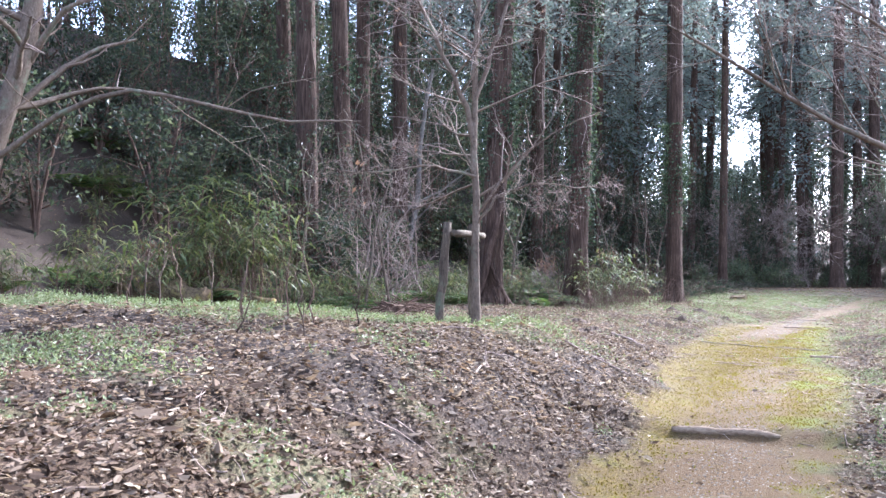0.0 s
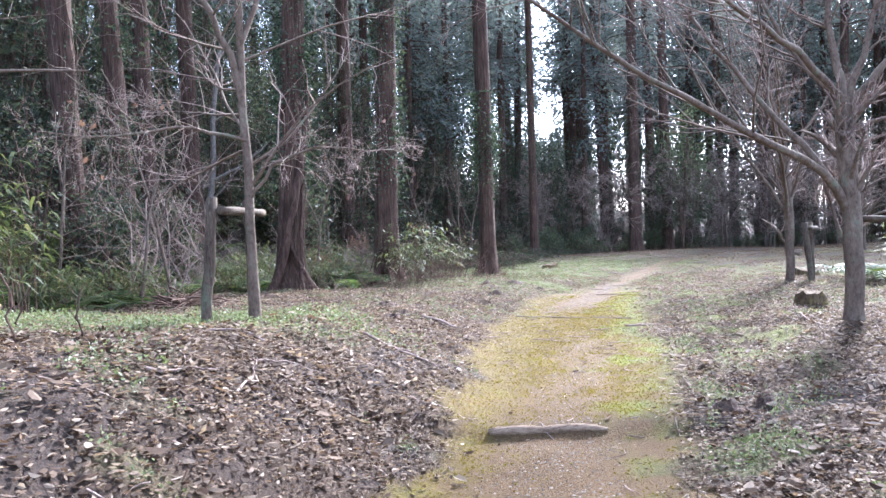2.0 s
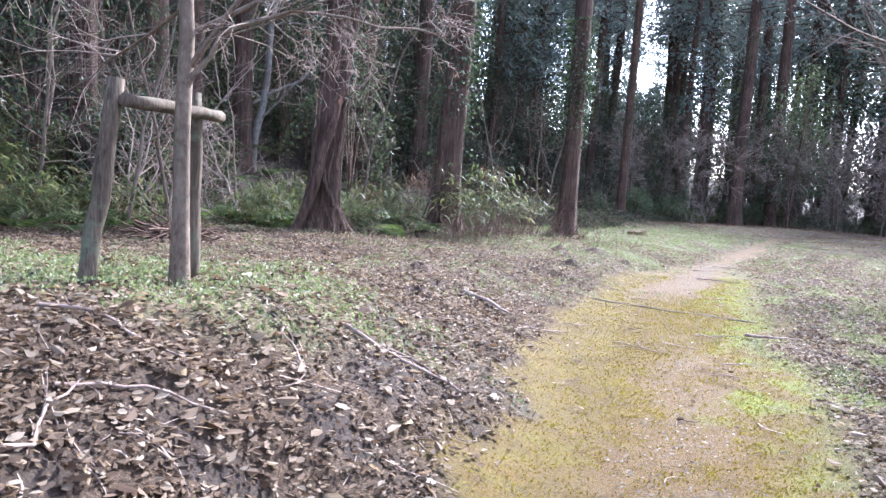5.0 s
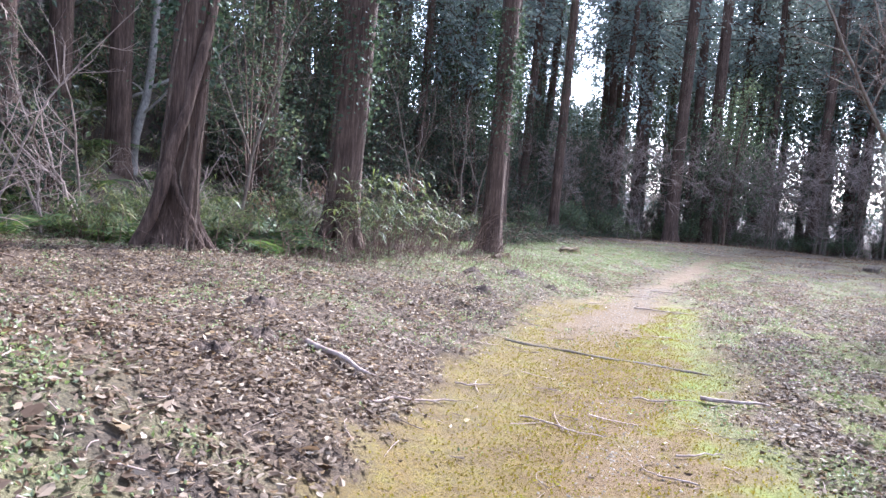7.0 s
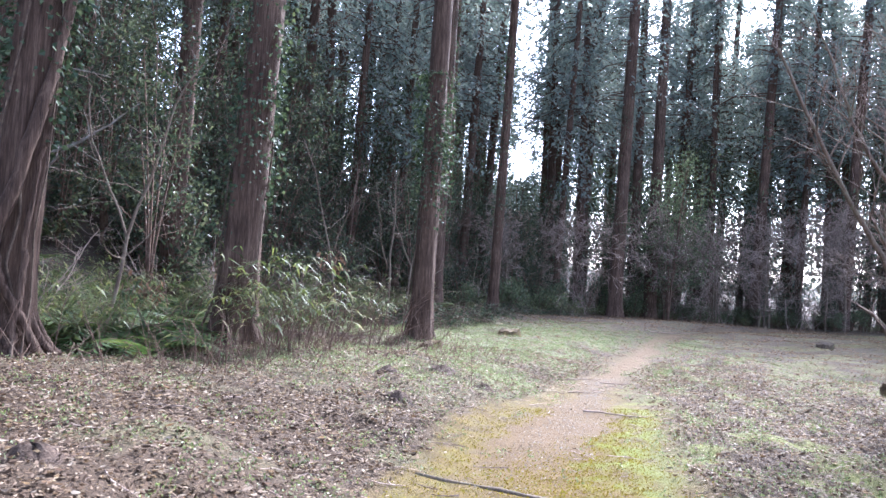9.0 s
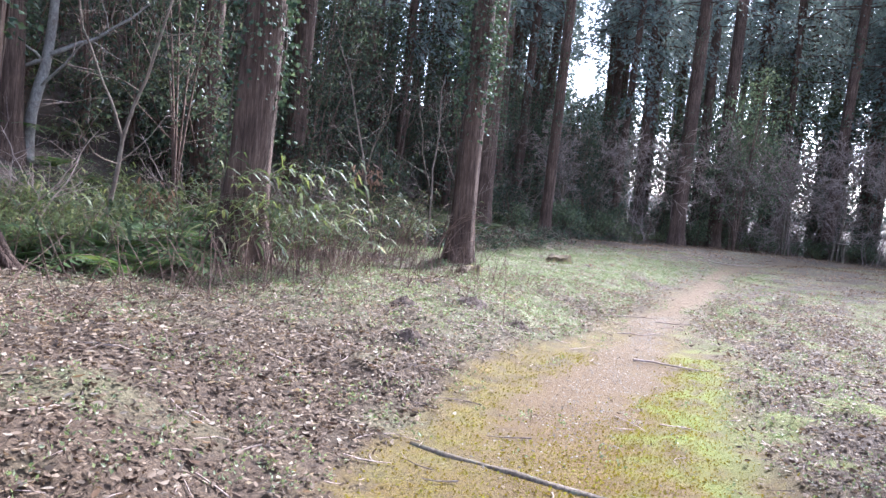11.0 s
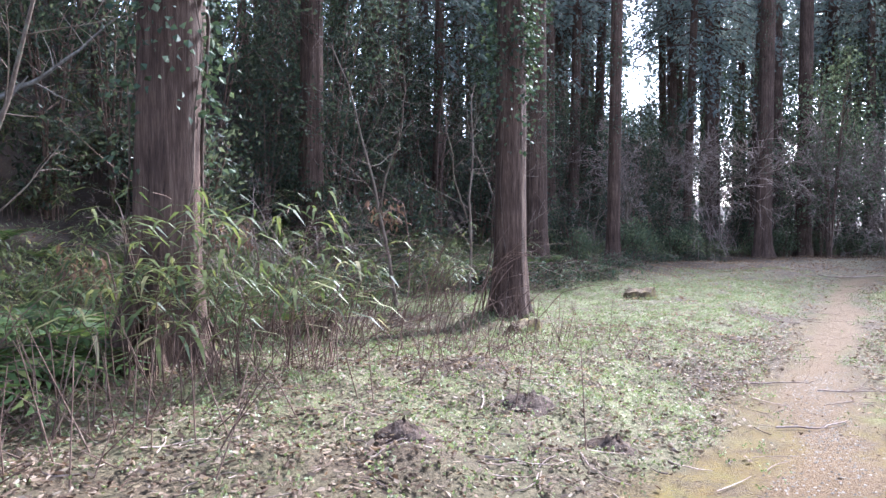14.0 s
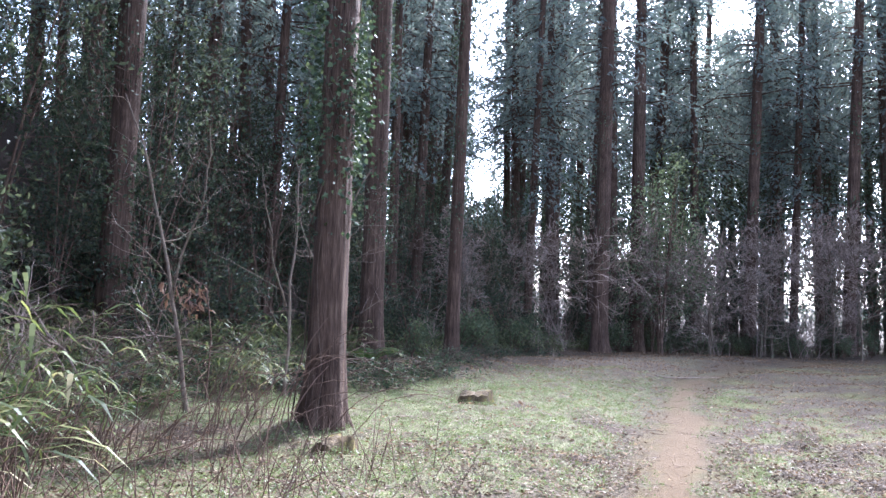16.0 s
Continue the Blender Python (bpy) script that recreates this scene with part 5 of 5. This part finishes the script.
MOSS = leaf_material("moss_shoot", [(0.0, (0.0957, 0.0634, 0.00899)), (0.4, (0.126, 0.0942, 0.0107)), (0.8, (0.14, 0.124, 0.0139)), (1.0, (0.17, 0.155, 0.0266))], 0.8, 0.45, 0.1)
moss_tufts(75000, 12)


def path_grit(count, seed):
    """Small stones and crumbs trodden into the bare middle of the path."""
    r = np.random.default_rng(seed)
    y = 3.0 + 14 * r.random(count)
    x = path_x(y) + r.normal(size=count) * 0.3
    ok = r.random(count) < floor_masks(x, y)["soil"] + 0.05
    x, y = x[ok], y[ok]
    k = len(x)
    c = np.stack([x, y, ground_z(x, y)], 1)
    s = r.uniform(0.004, 0.011, (k, 1))
    corners = np.array([[1, 0, 0], [0, 1, 0], [-1, 0, 0], [0, -1, 0], [0, 0, 0.7]])
    v = c[:, None] + corners[None] * s[:, None] * r.uniform(0.6, 1.3, (k, 5, 1))
    q = np.arange(k)[:, None] * 5
    f = np.concatenate([q + np.array([[a, (a + 1) % 4, 4]]) for a in range(4)])
    tagged(new("path_grit", mesh("path_grit", v.reshape(-1, 3), f, DARKSTONE)), "small grey-brown stones trodden into the path", "grit", kind="stuff")


DARKSTONE = leaf_material("grit", [(0.0, (0.0445, 0.0366, 0.0273)), (0.5, (0.109, 0.09, 0.0682)), (1.0, (0.207, 0.18, 0.141))], 0.85, 0.0, 0.2)
path_grit(9000, 14)


litter("leaf_litter", 90000, (7, 30, 14, 38), 0.036, 4, litter_share, "russet-brown dead leaves beyond the path", RUSSET)


# a few withered leaves that still hang
def withered(parent, spots, size, seed):
    r = np.random.default_rng(seed)
    tagged(part("withered_foliage", mesh("withered_foliage", *leaves(r, np.asarray(spots), size, 0.8, 0.6), DRYLEAF, False), parent, "curled orange-brown withered leaves"), kind="stuff")


tips = slim_tips[:, -1]
withered(slim_tree, tips[np.random.default_rng(4).integers(0, len(tips), 34)], 0.06, 5)


def withered_fern(x, y, z, seed):
    """Dead fronds hanging from a broken stem."""
    r = np.random.default_rng(seed)
    t = thing("withered_fern", at_ground(x, y), "reddish-brown withered fronds hanging from a bent stem", "fern", "withered ferns")
    stem = np.array([[0, 0, -0.05], [0.03, 0, z * 0.5], [-0.05, 0.05, z * 0.9], [-0.3, 0.1, z], [-0.5, 0.1, z * 0.95]])
    part("stem", mesh("stem", *tubes(stem[None], np.linspace(0.012, 0.005, 5)[None], 5), STEM), t)
    f = r.random(90)
    p = stem[2] + (stem[4] - stem[2]) * f[:, None] + r.normal(size=(90, 3)) * 0.05 - np.array([0, 0, 1]) * r.random((90, 1)) * 0.35
    tagged(part("frond_growth", mesh("frond_growth", *leaves(r, p, 0.11, 1.6, 0.3), DRYLEAF, False), t), kind="stuff")


for i, (fx, fy, fz) in enumerate(((4.9, 21.4, 1.5), (3.0, 20.0, 1.2), (-2.9, 10.4, 0.9), (-3.4, 9.9, 1.0), (1.9, 18.2, 0.9))):
    withered_fern(fx, fy, fz, 130 + i)


def far_wood(count, seed):
    """The edge of the next wood, beyond the trees that can be told apart."""
    r = np.random.default_rng(seed)
    a = np.radians(r.uniform(-24, 68, count))
    d = r.uniform(62, 76, count)
    x, y = 5 + d * np.sin(a), 12 + d * np.cos(a)
    top = 10.0 + 6.0 * np.exp(-((np.degrees(a) - 23) / 7) ** 2) + 10.0 * value_noise(np.degrees(a), d * 0.05, 0.35, 41) + 8.0 * value_noise(np.degrees(a), d * 0.05, 1.3, 42)
    z = ground_z(x, y, False) * (np.degrees(a) < 12) + top * r.random(count) ** 0.8
    ok = ~((np.abs(np.degrees(a) - 20.9) < 0.75) & (z > 9.5))
    p = np.stack([x, y, z], 1)[ok]
    low = np.radians(r.uniform(17.5, 25, 17000))
    far = r.uniform(60, 76, 17000)
    p = np.concatenate([p, np.stack([5 + far * np.sin(low), 12 + far * np.cos(low), r.uniform(-2, 8.5, 17000) + 1.8 * value_noise(np.degrees(low), far, 1.5, 44)], 1)])
    me = mesh("far_wood", *leaves(r, p, 0.43, 0.3, 0.5), NEEDLE, False)
    tagged(new("far_wood", me), "distant dark green edge of another wood", "woods", kind="stuff")


far_wood(100000, 21)


# ---- fallen timber and brush at the wood's edge ----
def fallen_log(a, b, radius, lift, label, seed):
    """A rotten log lying on the ground between two spots; lift: how far its ends lie above the ground."""
    za, zb = (float(ground_z(p[0], p[1])) + radius * 0.7 + h for p, h in zip((a, b), lift))
    ob = round_log("fallen_log", (0, 0, 0), (b[0] - a[0], b[1] - a[1], zb - za), radius, radius * 0.7, MOSSY, seed=seed, rough=0.3)
    ob.matrix_basis = Matrix.Translation((a[0], a[1], za))
    return tagged(ob, label, "log", "fallen logs")


fallen_log((-3.75, 9.05), (-2.72, 8.72), 0.16, (0.1, 0.0), "thick rotten fallen log with crumbling brown wood", 3)
fallen_log((-2.95, 9.35), (-2.0, 9.05), 0.085, (0.14, 0.02), "grey fallen log lying in the weeds", 5)
fallen_log((-2.2, 9.2), (-1.45, 9.3), 0.045, (0.02, 0.0), "thin fallen log among dead stems", 8)


def branch_heap(x, y, turn, length, width, height, count, seed):
    """Cut and fallen branches heaped on one another."""
    r = np.random.default_rng(seed)
    n = 6
    u, v = r.uniform(-0.5, 0.5, count) * length, r.normal(size=count) * width * 0.28
    h = height * np.exp(-(u / (0.42 * length)) ** 2 - (v / (0.55 * width)) ** 2) * r.random(count)
    a = r.uniform(-1.6, 1.6, count)
    tilt = r.normal(size=count) * 0.4
    ln = r.uniform(0.2, 0.75, count)
    t = np.linspace(-0.5, 0.5, n)[None]
    bow = r.normal(size=(count, 1)) * 0.14
    p = np.stack([u[:, None] + ln[:, None] * np.cos(a)[:, None] * t, v[:, None] + ln[:, None] * np.sin(a)[:, None] * t + bow * (0.25 - t ** 2) * 2,
                  h[:, None] + ln[:, None] * tilt[:, None] * t + np.abs(bow) * (0.25 - t ** 2)], -1)
    p += r.normal(size=p.shape) * 0.012
    p[..., 2] = np.maximum(p[..., 2], 0.0) + 0.01
    q = r.uniform(0.003, 0.012, (count, 1)) * np.linspace(1, 0.5, n)[None]
    m = at_ground(x, y, 0.03, turn)
    ob = thing("brush_pile", m, "heap of dark dead branches at the wood's edge", "brush", "brush piles")
    tagged(part("branch_growth", mesh("branch_growth", *tubes(p, q, 4), POST), ob), kind="stuff")
    leaf_at = np.stack([u, v, h + 0.03], 1).repeat(5, 0) + r.normal(size=(count * 5, 3)) * np.array([0.12, 0.1, 0.04])
    leaf_at[:, 2] = np.maximum(leaf_at[:, 2], 0.02)
    tagged(part("leaf_growth", mesh("leaf_growth", *leaves(r, leaf_at, 0.075, 0.3, 0.5), IVY, False), ob, "dark leaves caught in the branches"), kind="stuff")


for i, (bx, by, turn, ln, wd, hh, k) in enumerate(((5.3, 22.9, 10, 2.0, 0.9, 0.75, 170), (6.9, 23.2, -6, 1.9, 0.8, 0.5, 140), (8.2, 24.1, 30, 1.9, 0.8, 0.42, 120), (9.6, 26.4, 40, 2.0, 0.8, 0.4, 110),
                                                   (11.9, 30.2, 38, 2.4, 0.9, 0.5, 120), (14.2, 32.4, 38, 2.4, 0.9, 0.5, 110), (4.0, 21.2, 60, 1.6, 0.8, 0.5, 110))):
    branch_heap(bx, by, turn, ln, wd, hh, k, 300 + i)


def bank_stem(x, y, height, seed):
    """A dead woody stem with a few forks, standing out of the bank."""
    r = np.random.default_rng(seed)
    z = np.linspace(-0.05, 1, 7)
    p = np.stack([np.cumsum(r.normal(size=7)) * 0.02 - 0.12 * z, np.cumsum(r.normal(size=7)) * 0.02, z * height], 1)[None]
    q = np.linspace(0.008, 0.003, 7)[None]
    p2, q2 = sprout(r, p, q, 5, (0.2, 0.5), 40, 0.25, start=0.3, n=5, thin=0.75)
    ob = new("dead_stem", mesh("dead_stem", *joined([tubes(p, q, 6), tubes(p2, q2, 4)]), VINE))
    ob.matrix_basis = at_ground(x, y, 0.0, r.uniform(0, 360))
    tagged(ob, "thin dark dead stem standing out of the bank", "stem", "dead stems")


for i, (bx, by, hh) in enumerate(((-2.31, 6.3, 0.62), (-2.2, 7.2, 0.6), (-1.45, 5.35, 0.42), (-0.95, 5.2, 0.5), (-1.75, 6.6, 0.45), (-1.2, 6.9, 0.4), (-0.7, 6.3, 0.32), (-2.7, 6.9, 0.7))):
    bank_stem(bx, by, hh, 400 + i)
